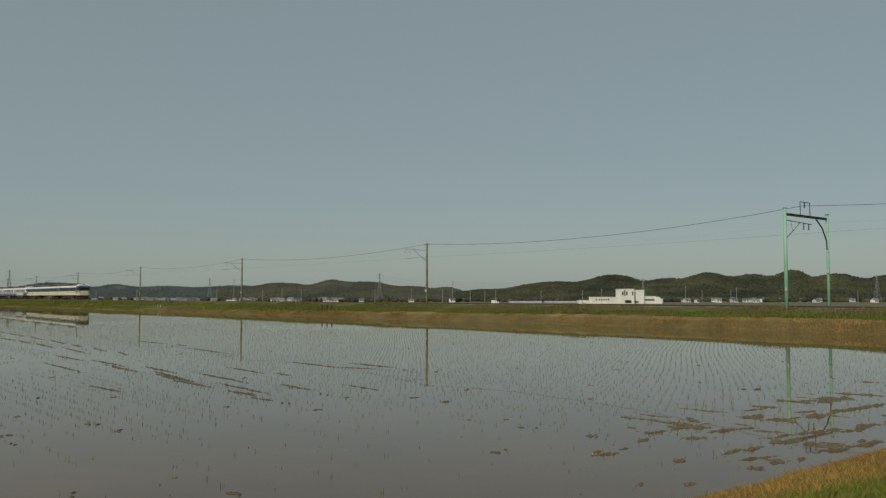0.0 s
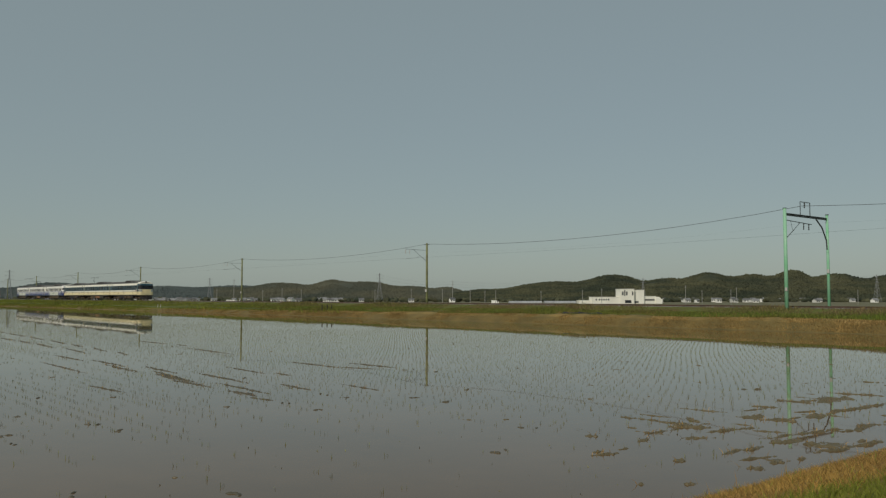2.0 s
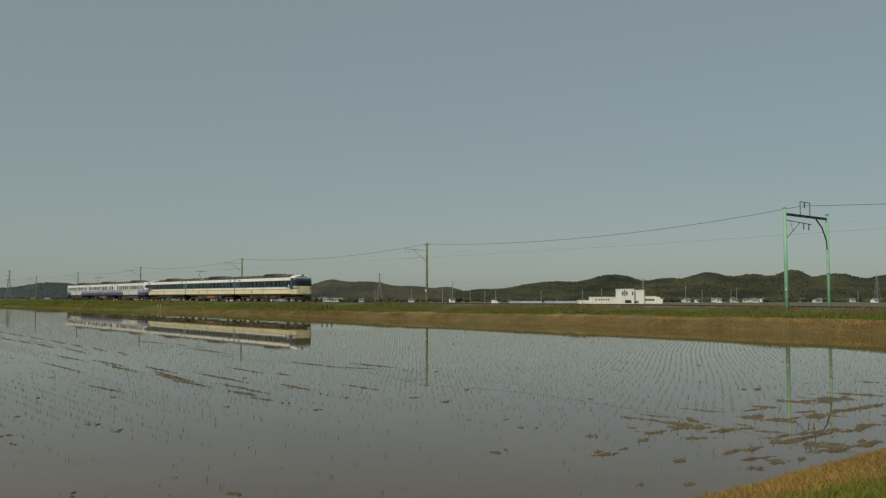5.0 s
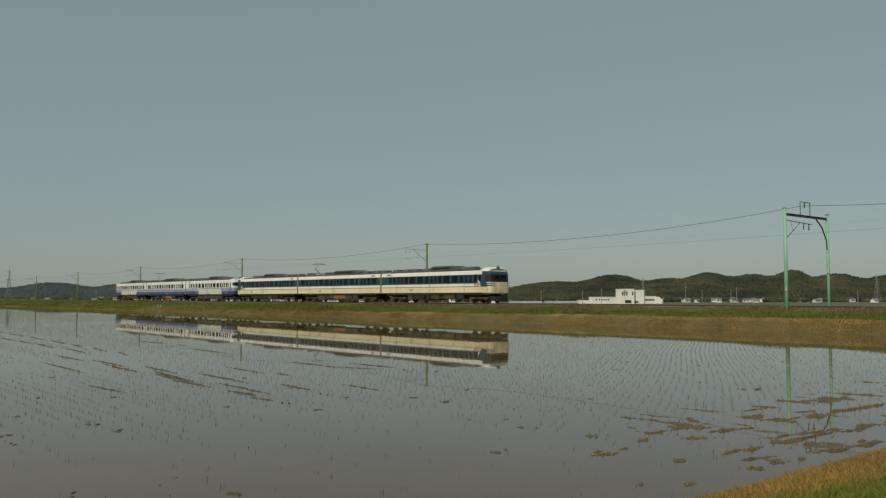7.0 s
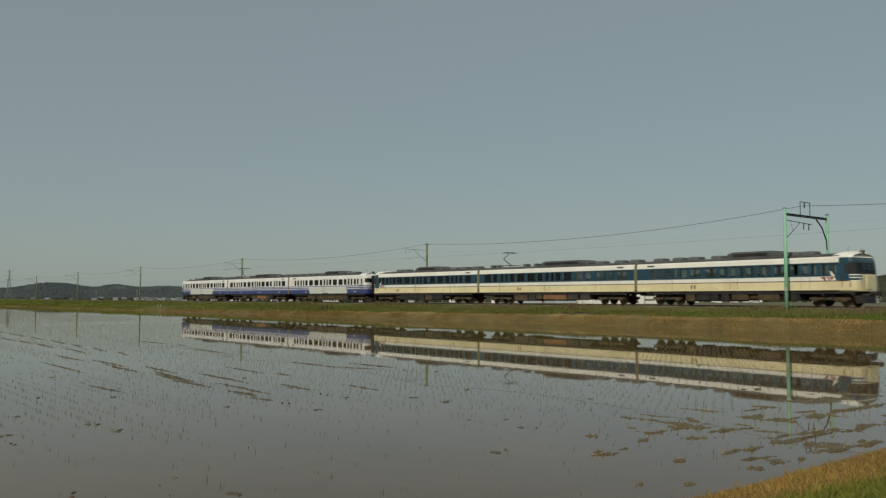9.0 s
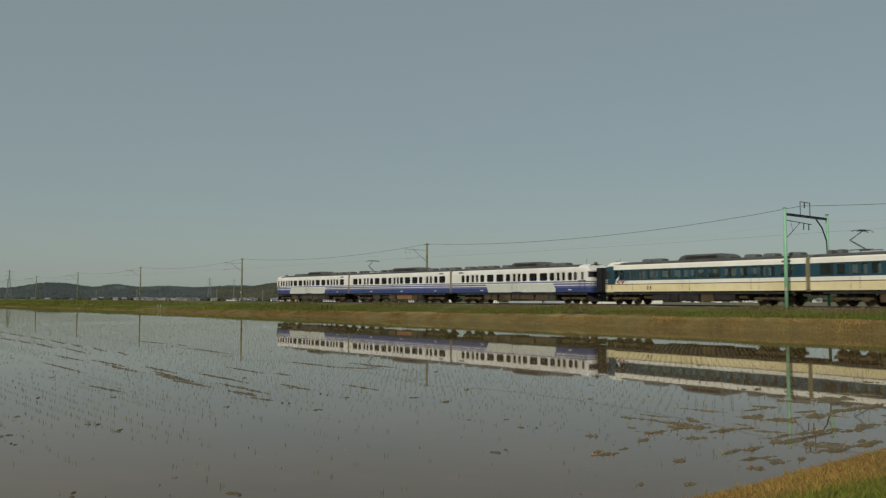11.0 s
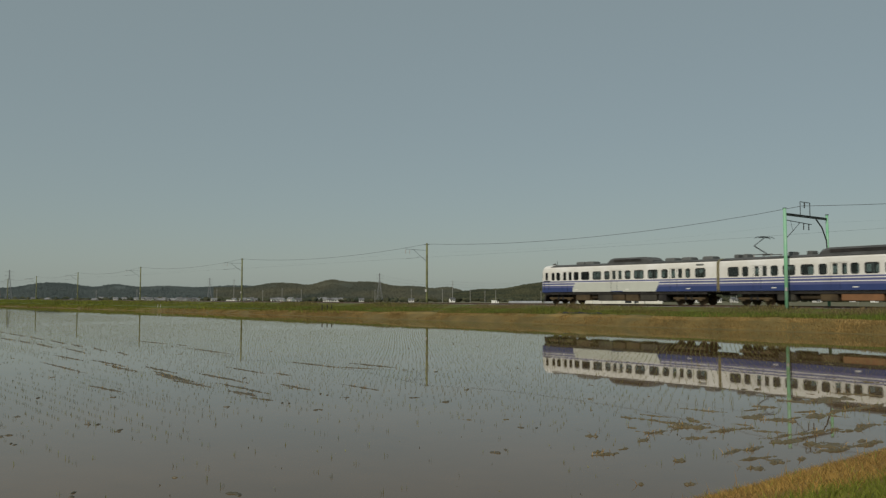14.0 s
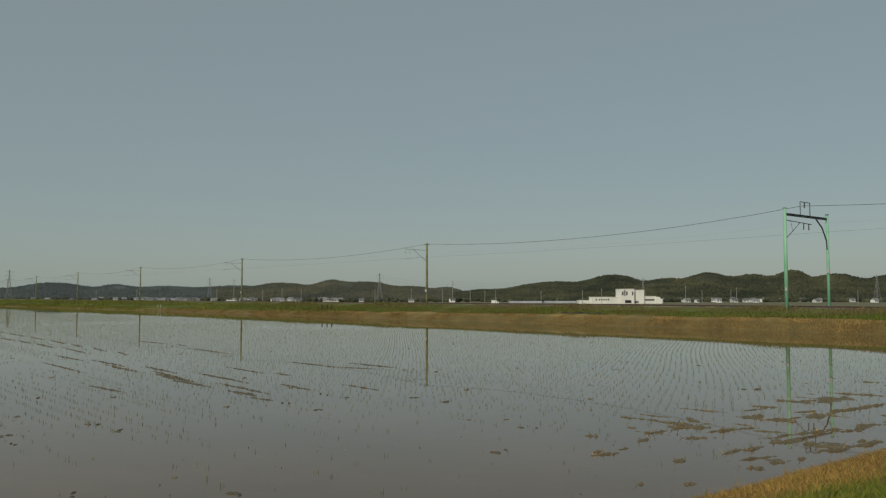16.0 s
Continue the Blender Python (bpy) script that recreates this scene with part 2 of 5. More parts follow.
def make_ground():
    ss = sorted(set([-4500, -3000, -2000, -1200, -800, -600, -500] + list(np.arange(-400, -120, 6)) + list(np.arange(-120, -6.5, 1.2)) +
                    [-6.3, -6.0, -5.75, -5.5, -5.25, -5.0, -4.5, -4.0, -3.4, -2.6, -1.4, 0, 1.6, 3.0, 4.0, 6, 10, 16, 24, 34, 50, 80, 130, 200, 400, 900, 2000, 4500]))
    offs = [q[0] for q in SECTION] + [160, 400, 1000, 2500, 4500]
    sh = Shape()
    kinds = {"o": SHADED_FOOT, "f": FIELD, "t": TURF, "b": BALLAST, "s": STRAW, "m": MUD}
    ids = {}
    for i, s in enumerate(ss):
        for j, off in enumerate(offs):
            z = SECTION[j][1] if j < len(SECTION) else -0.14
            o = off
            if 6 < off < 12:
                o += bank(s)
                z *= low(s) if off > 8 else 1.0
                z += (0.13 * wob(s, off, 0.8) + 0.08 * wob(s, 5, 0.2)) * min(1.0, max(0.0, z / 0.6))
            elif 2 < abs(off) < 9:
                z += 0.05 * wob(s, off, 0.5)
            if off >= 11.9:                    # the bund across, on which the camera stands
                up = max(0.0, min(1.0, (s + 5.8) / 2.2)) * max(0.0, min(1.0, (5.0 - s) / 2.0))
                z = -0.14 + 0.5 * (up * up * (3 - 2 * up)) + (0.05 * wob(s, off, 0.7) if up > 0 else 0)
            p = W(s, o, z)
            ids[i, j] = len(sh.v)
            sh.v.append(tuple(p))
    for i in range(len(ss) - 1):
        for j in range(len(offs) - 1):
            k = SECTION[j + 1][2] if j + 1 < len(SECTION) and SECTION[j + 1][0] < 12 else "m"
            mid = (ss[i] + ss[i + 1]) / 2
            if k == "m" and -5.4 < mid < 5:
                k = "s" if mid < -3.6 else "t"
            if k == "m" and offs[j + 1] > 200:
                k = "f"
            sh.f.append((ids[i, j], ids[i + 1, j], ids[i + 1, j + 1], ids[i, j + 1]))
            sh.m.append(sh.slot(kinds[k]))
    return tagged(new("ground", sh.data("ground", True)), "flat field ground with a grassy railway bank and dry bunds", "ground", kind="structure")


ground = make_ground()


def make_water(name, s0, s1, o1):
    sh = Shape()
    rows = list(np.linspace(s0, s1, 40))
    for a, b in zip(rows, rows[1:]):
        for p, q in ((10.6, 40), (40, o1)):
            sh.face([W(a, p + (bank(a) if p < 12 else 0)), W(a, q), W(b, q), W(b, p + (bank(b) if p < 12 else 0))], WATER)
    return tagged(new(name, sh.data(name)), "still muddy water of a flooded rice paddy", "water", kind="structure")


water = make_water("water", -420, -4.0, 150)
water_beyond = make_water("water_beyond", 4.0, 300, 150)


# ---- track ----
def sweep(sh, s0, s1, step, ring, material):
    """Sweeps a section of (off, z) along the track."""
    ss = np.arange(s0, s1 + 0.1, step)
    sh.loft([[W(float(s), o, z) for o, z in ring] for s in ss], material)


track = thing("railway_track", "single railway track with rusty rails on concrete sleepers", "track", kind="structure")
for side in (-1, 1):
    sh = Shape()
    c = side * 0.57
    sweep(sh, -420, 240, 6, [(c - 0.06, RAIL_Z - 0.15), (c + 0.06, RAIL_Z - 0.15), (c + 0.02, RAIL_Z - 0.12), (c + 0.02, RAIL_Z - 0.04), (c + 0.035, RAIL_Z - 0.03),
                             (c + 0.035, RAIL_Z), (c - 0.035, RAIL_Z), (c - 0.035, RAIL_Z - 0.03), (c - 0.02, RAIL_Z - 0.04), (c - 0.02, RAIL_Z - 0.12)], RAIL)
    part("rail", sh, track)
SLEEPER = Shape()
SLEEPER.box((-0.12, -1.0, -0.26), (0.12, 1.0, -0.15), CONCRETE, 0.03)
SLEEPER = SLEEPER.data("sleeper")


def lay_sleepers():
    for i in range(290):
        s = -160 + i * 0.62
        p = W(s, 0, RAIL_Z)
        part("sleeper", SLEEPER, track, at=pose(p.x, p.y, p.z, 0, 0, heading(s)))


# ---- line masts and the gantry ----
def insulator(sh, p, q, r=0.05, material=PORCELAIN):
    p, q = Vector(p), Vector(q)
    n = 7
    sh.tube([p.lerp(q, i / (n - 1)) for i in range(n)], [r if i % 2 else r * 0.55 for i in range(n)], material, 7)


def line_mast():
    """A mast on the far side of the track with a bracket that reaches over it. Its x runs along the track, -y towards the camera."""
    ob = thing("catenary_mast", "weathered overhead-line mast with a bracket arm beside the track", "mast", group="masts along the railway")
    sh = Shape()
    sh.tube([(0, 0, 0.3), (0, 0, 3.5), (0, 0, 8.55)], [0.155, 0.14, 0.11], MAST, 10)
    part("pole", sh, ob, smooth=True)
    sh = Shape()
    sh.tube([(0, -0.1, 7.68), (0, -3.25, 7.74)], 0.02, STEEL, 6)
    part("bracket_tube", sh, ob)
    sh = Shape()
    sh.tube([(0, -0.12, 6.4), (0, -1.0, 7.0), (0, -1.95, 7.68)], 0.021, STEEL, 6)
    part("strut", sh, ob)
    sh = Shape()
    sh.tube([(0, -1.0, 7.0), (0, -1.6, 6.75), (0, -3.2, 6.6)], 0.013, STEEL, 5)
    part("steady_arm", sh, ob)
    for y in (-2.6, -3.2):
        sh = Shape()
        insulator(sh, (0, y, 7.7), (0, y, 7.2), 0.045)
        part("insulator", sh, ob)
    sh = Shape()
    sh.tube([(-0.5, 0, 8.4), (0.5, 0, 8.4)], 0.04, STEEL, 6)
    part("cross_arm", sh, ob)
    sh = Shape()
    sh.box((-0.16, -0.17, 2.7), (0.16, -0.14, 3.0), PORCELAIN)
    part("plate", sh, ob, "small white plate")
    return ob


MAST_S = [-78.95 - 50.37 * i for i in range(7)]
first_mast = line_mast()
for i, s in enumerate(MAST_S):
    p = W(s, -3.35, 0)
    m = pose(p.x, p.y, p.z, 0, 0, heading(s))
    if i == 0:
        first_mast.matrix_basis = m
    else:
        copy_thing(first_mast, m)


def gantry(s):
    p = W(s, -0.86, 0)
    ob = thing("gantry", "mint-green tubular railway gantry with a dark steel beam over the track", "gantry", pose(p.x, p.y, p.z, 0, 0, heading(s) + 5.2) @ Matrix.Diagonal((1, 0.857, 1, 1)))
    for y, h in ((-3.5, 8.31), (3.5, 8.2)):
        sh = Shape()
        r = 0.14 if y < 0 else 0.115
        sh.tube([(0, y, 0.5), (0, y, h)], [r, r * 0.86], MAST_GREEN, 14)
        leg = part("leg", sh, ob, "mint-green painted tubular leg", smooth=True)
        sh = Shape()
        sh.tube([(0, y, 0.4), (0, y, 0.9)], 0.26, CONCRETE, 12)
        part("footing", sh, leg)
        sh = Shape()
        sh.tube([(0, y, h), (0, y, h + 0.04)], 0.14, STEEL, 12)
        part("cap", sh, leg)
        sh = Shape()
        sh.box((-0.02, y - 0.19, 2.5 if y < 0 else 3.85), (0.15, y - 0.14, 2.75 if y < 0 else 4.15), PORCELAIN, 0.01)
        part("plate", sh, leg, "small white plate")
    for dz in (0.0, 0.1):
        sh = Shape()
        sh.tube([(0, -3.4, 7.86 + dz), (0, 3.5, 7.84 + dz)], 0.05, STEEL, 6)
        part("beam_chord", sh, ob)
    for i in range(12):
        y = -3.3 + i * 0.56
        sh = Shape()
        sh.tube([(0, y, 7.87 + 0.08 * (i % 2)), (0, y + 0.56, 7.87 + 0.08 * ((i + 1) % 2))], 0.03, STEEL, 5)
        part("lacing_bar", sh, ob)
    sh = Shape()
    sh.tube([(0, 3.42, 5.6), (0, 3.3, 6.3), (0, 2.6, 7.2), (0, 1.5, 7.86)], 0.055, STEEL, 6)
    part("knee_brace", sh, ob)
    sh = Shape()
    sh.tube([(0, -1.0, 7.8), (0, -1.0, 8.93), (0, 0.6, 8.93), (0, 0.6, 7.8)], 0.035, STEEL, 6)
    hanger = part("top_frame", sh, ob)
    sh = Shape()
    insulator(sh, (0, -0.3, 8.9), (0, -0.3, 8.5), 0.06, STEEL)
    part("insulator", sh, hanger)
    sh = Shape()
    sh.tube([(0, -3.4, 7.5), (0, 0.8, 7.36)], 0.028, STEEL, 6)
    arm = part("bracket_tube", sh, ob)
    for y in (-0.5, 0.35):
        sh = Shape()
        insulator(sh, (0, y, 7.38), (0, y, 6.92), 0.05, STEEL)
        part("insulator", sh, arm)
    sh = Shape()
    sh.tube([(0, -3.35, 6.2), (0, -2.2, 6.8), (0, -1.1, 7.42)], 0.024, STEEL, 6)
    part("strut", sh, ob)
    sh = Shape()
    sh.tube([(0, -2.6, 7.48), (0, -2.3, 6.85), (0, -2.2, 6.8)], 0.016, STEEL, 5)
    part("steady_arm", sh, ob)
    return ob


GANTRY_S = -30.0      # it stands a little to one side of the curving line
gantry(GANTRY_S)


def wires():
    """Feeder on the mast tops, carrier and contact wire over the track."""
    stops = [-380.8] + MAST_S[::-1][1:] + [GANTRY_S, 20.0, 70.0, 120.0]
    for name, off, z, sag, r, label in (("feeder_wire", -3.35, 8.45, 0.85, 0.017, "dark sagging feeder wire between the mast tops"),
                                        ("messenger_wire", 0.0, 7.35, 0.55, 0.0018, "thin messenger wire over the track"),
                                        ("contact_wire", 0.0, 6.62, 0.05, 0.005, "thin contact wire over the track")):
        ob = thing(name, label, "wire")
        for a, b in zip(stops, stops[1:]):
            sh = Shape()
            pts = []
            for i in range(13):
                u = i / 12
                s = a + (b - a) * u
                o = off
                if name == "feeder_wire":                  # it swings over to the gantry's top frame
                    o = off + (3.15 * max(0, 1 - abs(s - GANTRY_S) / 48.4))
                zz = z + (0.18 * max(0, 1 - abs(s - GANTRY_S) / 48.4) if name == "feeder_wire" else 0)
                pts.append(W(s, o, zz - sag * 4 * u * (1 - u)))
            sh.tube(pts, r, WIRE, 5)
            part("wire_span", sh, ob)


wires()


# ---- the train: six cars, x forwards, the side towards the camera at -y, z = 0 on the rails ----
HALF = 9.84
ARCH = [(1.45, 2.97), (1.44, 3.05), (1.41, 3.28), (1.3, 3.43), (1.05, 3.54), (0.6, 3.62), (0.0, 3.65)]


def doors_of(front_cab, rear_cab):
    """Middles of the doors of one side."""
    if front_cab:
        return [-6.15, 0.0, 5.82]
    return [-5.82, 0.0, 6.15] if rear_cab else [-6.15, 0.03, 6.2]


def openings(cab, rear_cab):
    """Window spans (x0, x1) of one side for a car with its cab in front; mirrored for one behind."""
    w = [(-5.3, -4.68), (-4.3, -3.3), (-2.88, -1.86), (-1.5, -0.88)] + [(0.8, 1.4), (1.76, 2.76), (3.14, 4.12), (4.42, 5.02)]
    tail = [(-8.85, -7.9), (-7.45, -7.0)] if rear_cab else [(-8.25, -7.78), (-7.5, -7.04)]
    w += tail + [(6.72, 7.2), (7.42, 7.8)] if cab else [(-9.05, -8.05), (-7.75, -7.2), (7.14, 7.7), (8.04, 9.04)]
    return [(-b, -a) for a, b in w] if rear_cab else w


def livery(style):
    """Bands of the side from below: upper edge, paint, and the paint inside the slanted pale field."""
    if style == "cream":
        return [(1.69, CREAM, CREAM), (1.75, BROWN_LINE, BROWN_LINE), (2.03, IVORY, IVORY), (2.1, TEAL, TEAL), (2.97, TEAL, TEAL)]
    return [(1.5, BLUE, PALE), (1.68, VIOLET, PALE), (1.75, WHITE, PALE), (1.9, VIOLET, PALE), (1.97, WHITE, WHITE), (2.08, VIOLET, VIOLET), (2.97, WHITE, WHITE)]


def panel(sh, y, x0, x1, z0, z1, style, holes, field=None):
    """A flat stretch of side wall with its painted bands, left open at the holes (x0, x1, z0, z1)."""
    low = z0
    for top, paint, inside in livery(style):
        hi = min(top, z1)
        if hi <= low + 1e-6:
            continue
        cuts = [(x0, x0)]
        if field and inside is not paint:
            for base, lean in field:
                xa, xb = (base + lean * (z - 1.05) for z in (low, hi))
                if min(xa, xb) > x0 and max(xa, xb) < x1:
                    cuts.append((xa, xb))
        cuts.append((x1, x1))
        cuts.sort()
        for (a0, b0), (a1, b1) in zip(cuts, cuts[1:]):
            mid = (a0 + b0 + a1 + b1) / 4
            zc = (low + hi) / 2
            within = field and field[0][0] + field[0][1] * (zc - 1.05) < mid < field[1][0] + field[1][1] * (zc - 1.05)
            use = inside if within else paint
            strips = sorted({low, hi} | {h[2] for h in holes if low < h[2] < hi} | {h[3] for h in holes if low < h[3] < hi})
            for za, zb in zip(strips, strips[1:]):
                if len(cuts) > 2:
                    sh.face([(a0, y, za), (a1, y, za), (b1, y, zb), (b0, y, zb)], use)
                    continue
                xs = sorted({a0, a1} | {v for h in holes if h[2] <= za + 1e-6 and h[3] >= zb - 1e-6 for v in h[:2] if a0 < v < a1})
                for xa, xb in zip(xs, xs[1:]):
                    c = (xa + xb) / 2
                    if not any(h[0] < c < h[1] and h[2] <= za + 1e-6 and h[3] >= zb - 1e-6 for h in holes):
                        sh.face([(xa, y, za), (xb, y, za), (xb, y, zb), (xa, y, zb)], use)
        low = hi


PANES = {}


def pane(width, height):
    key = round(width, 2), round(height, 2)
    if key not in PANES:
        sh = Shape()
        sh.box((-width / 2, -0.006, -height / 2), (width / 2, 0.006, height / 2), GLASS)
        PANES[key] = sh.data("pane")
    return PANES[key]


FRAMES = {}


def window_frame(width, height):
    key = round(width, 2), round(height, 2)
    if key not in FRAMES:
        sh = Shape()
        w, h = width / 2, height / 2
        out = [(-w, -h + 0.1), (-w + 0.1, -h), (w - 0.1, -h), (w, -h + 0.1), (w, h - 0.1), (w - 0.1, h), (-w + 0.1, h), (-w, h - 0.1)]
        sq = [(-w, -h), (-w, -h), (w, -h), (w, -h), (w, h), (w, h), (-w, h), (-w, h)]
        inn = [(x * (1 - 0.05 / w), z * (1 - 0.05 / h)) for x, z in out]
        k = len(sq)
        for i in range(k):
            j = (i + 1) % k
            for r0, r1, y0, y1 in ((sq, out, 0, 0), (out, inn, 0, 0.03)):
                sh.face([(r0[i][0], y0, r0[i][1]), (r0[j][0], y0, r0[j][1]), (r1[j][0], y1, r1[j][1]), (r1[i][0], y1, r1[i][1])], BLACK if r0 is out else WHITE)
        FRAMES[key] = sh.data("window_frame")
    return FRAMES[key]


def bogie(car, x):
    sh = Shape()
    for y in (-0.98, 0.98):
        sh.box((-1.5, y - 0.09, 0.42), (1.5, y + 0.09, 0.66), RUST, 0.05)
        for a in (-1.05, 1.05):
            sh.box((a - 0.19, y - 0.13, 0.3), (a + 0.19, y + 0.13, 0.62), RUST, 0.05)
            sh.tube([(a, y - 0.02, 0.62), (a, y - 0.02, 0.9)], 0.11, UNDER, 8)
        sh.tube([(-0.28, y, 0.4), (-0.28, y, 0.9)], 0.15, UNDER, 8)
        sh.tube([(0.28, y, 0.4), (0.28, y, 0.9)], 0.15, UNDER, 8)
    sh.box((-0.4, -1.0, 0.5), (0.4, 1.0, 0.85), UNDER, 0.04)
    b = part("bogie", sh, car, "sooty brown bogie frame", at=pose(x, 0, 0))
    for a in (-1.05, 1.05):
        sh = Shape()
        for y in (-0.6, 0.6):
            ring = [(0.46, -0.065), (0.455, -0.03), (0.43, -0.02), (0.43, 0.065), (0.36, 0.065), (0.3, 0.03), (0.16, 0.03), (0.12, 0.08)]
            seg = 20
            sh.loft([[(a + r * math.cos(q), y + (-d if y < 0 else d) * -1, 0.43 + r * math.sin(q)) for q in (2 * math.pi * i / seg for i in range(seg))] for r, d in ring], RUST)
        sh.tube([(a, -0.8, 0.43), (a, 0.8, 0.43)], 0.08, UNDER, 8)
        part("wheelset", sh, b)
    return b


def underframe(car, rng, middle):
    sh = Shape()
    sh.box((-8.9, -1.36, 0.86), (8.9, 1.36, 1.03), UNDER)
    part("underframe", sh, car, "sooty black underframe")
    x = -4.9
    while x < 4.4:
        w = rng.uniform(0.7, 1.9)
        material, name = rng.choice([(RUST, "equipment_box"), (RUST, "equipment_box"), (GREYBOX, "equipment_box"), (UNDER, "equipment_box"), (RUST, "air_tank")])
        if middle and -1.2 < x < 0.6:
            w, material, name = 2.9, ORANGE_BOX, "equipment_box"
        w = min(w, 5.0 - x)
        sh = Shape()
        if name == "air_tank":
            for y in (-0.95, 0.95):
                sh = Shape()
                sh.tube([(x, y, 0.66), (x + 0.06, y, 0.66), (x + w - 0.06, y, 0.66), (x + w, y, 0.66)], [0.12, 0.22, 0.22, 0.12], material, 10)
                part(name, sh, car)
        else:
            d = rng.uniform(0.26, 0.4)
            for y in (-1.32, 0.55):
                sh = Shape()
                sh.box((x, y, d), (x + w, y + 0.77, 0.88), material, 0.04)
                part(name, sh, car)
        x += w + rng.uniform(0.05, 0.3)


def roof_gear(car, style, cab_end, panto, rng):
    def ac(x0, x1):
        sh = Shape()
        ring = lambda x, w, z: [(x, -w, 3.5), (x, -w, z - 0.18), (x, -w + 0.22, z), (x, w - 0.22, z), (x, w, z - 0.18), (x, w, 3.5)]
        sh.loft([ring(x0, 0.85, 3.72), ring(x0 + 0.35, 1.0, 3.92), ring(x0 + 0.8, 1.05, 4.02), ring(x1 - 0.8, 1.05, 4.02), ring(x1 - 0.35, 1.0, 3.92), ring(x1, 0.85, 3.72)], ROOF)
        unit = part("cooling_unit", sh, car, "long dark grey roof cooling unit")
        for y in (-1.06, 1.06):
            sh = Shape()
            sh.box((x0 + 1.0, y - 0.015, 3.66), (x1 - 1.0, y + 0.015, 3.88), UNDER, 0.01)
            part("grille", sh, unit)
    ac(*((-1.9, 4.2) if panto else (-1.6, 3.3)))
    vent = Shape()
    vent.box((-0.47, -0.55, 3.5), (0.47, 0.55, 3.86), VENT, 0.08)
    vent = vent.data("ventilator")
    spots = [4.0, 5.1, -2.6, -4.8, -6.4, -8.4] if cab_end else [5.2, 7.4, 9.1]
    for x in spots:
        part("ventilator", vent, car, at=pose(x * (-1 if cab_end < 0 else 1), 0, 0))
    if panto:
        c = -6.6                                           # foot of the folding arm
        sh = Shape()
        for x in (c - 0.75, c + 0.75):
            for y in (-0.55, 0.55):
                insulator(sh, (x, y, 3.5), (x, y, 3.78), 0.06)
        sh.box((c - 0.85, -0.6, 3.76), (c + 0.85, -0.5, 3.82), VENT, 0.02)
        sh.box((c - 0.85, 0.5, 3.76), (c + 0.85, 0.6, 3.82), VENT, 0.02)
        sh.box((c - 0.1, -0.6, 3.76), (c + 0.1, 0.6, 3.84), VENT, 0.02)
        base = part("pantograph_base", sh, car)
        for name, a, b, r in (("lower_arm", (c, 0, 3.82), (c - 1.15, 0, 4.5), 0.045), ("upper_arm", (c - 1.15, 0, 4.5), (c - 0.25, 0, 5.05), 0.03)):
            sh = Shape()
            sh.tube([a, b], r, STEEL, 6)
            part(name, sh, base)
        sh = Shape()
        for x in (c - 0.4, c - 0.05):
            sh.tube([(x, -0.9, 5.0), (x, -0.6, 5.12), (x, 0.6, 5.12), (x, 0.9, 5.0)], 0.025, STEEL, 6)
        for y in (-0.3, 0.3):
            sh.tube([(c - 0.4, y, 5.06), (c - 0.05, y, 5.06)], 0.025, STEEL, 5)
        part("collector_head", sh, base)
        for x in (-3.1, -4.6, -8.5, -9.3):
            sh = Shape()
            sh.box((x, -0.4, 3.55), (x + 0.4, 0.4, 3.9), VENT, 0.05)
            part("roof_box", sh, car)


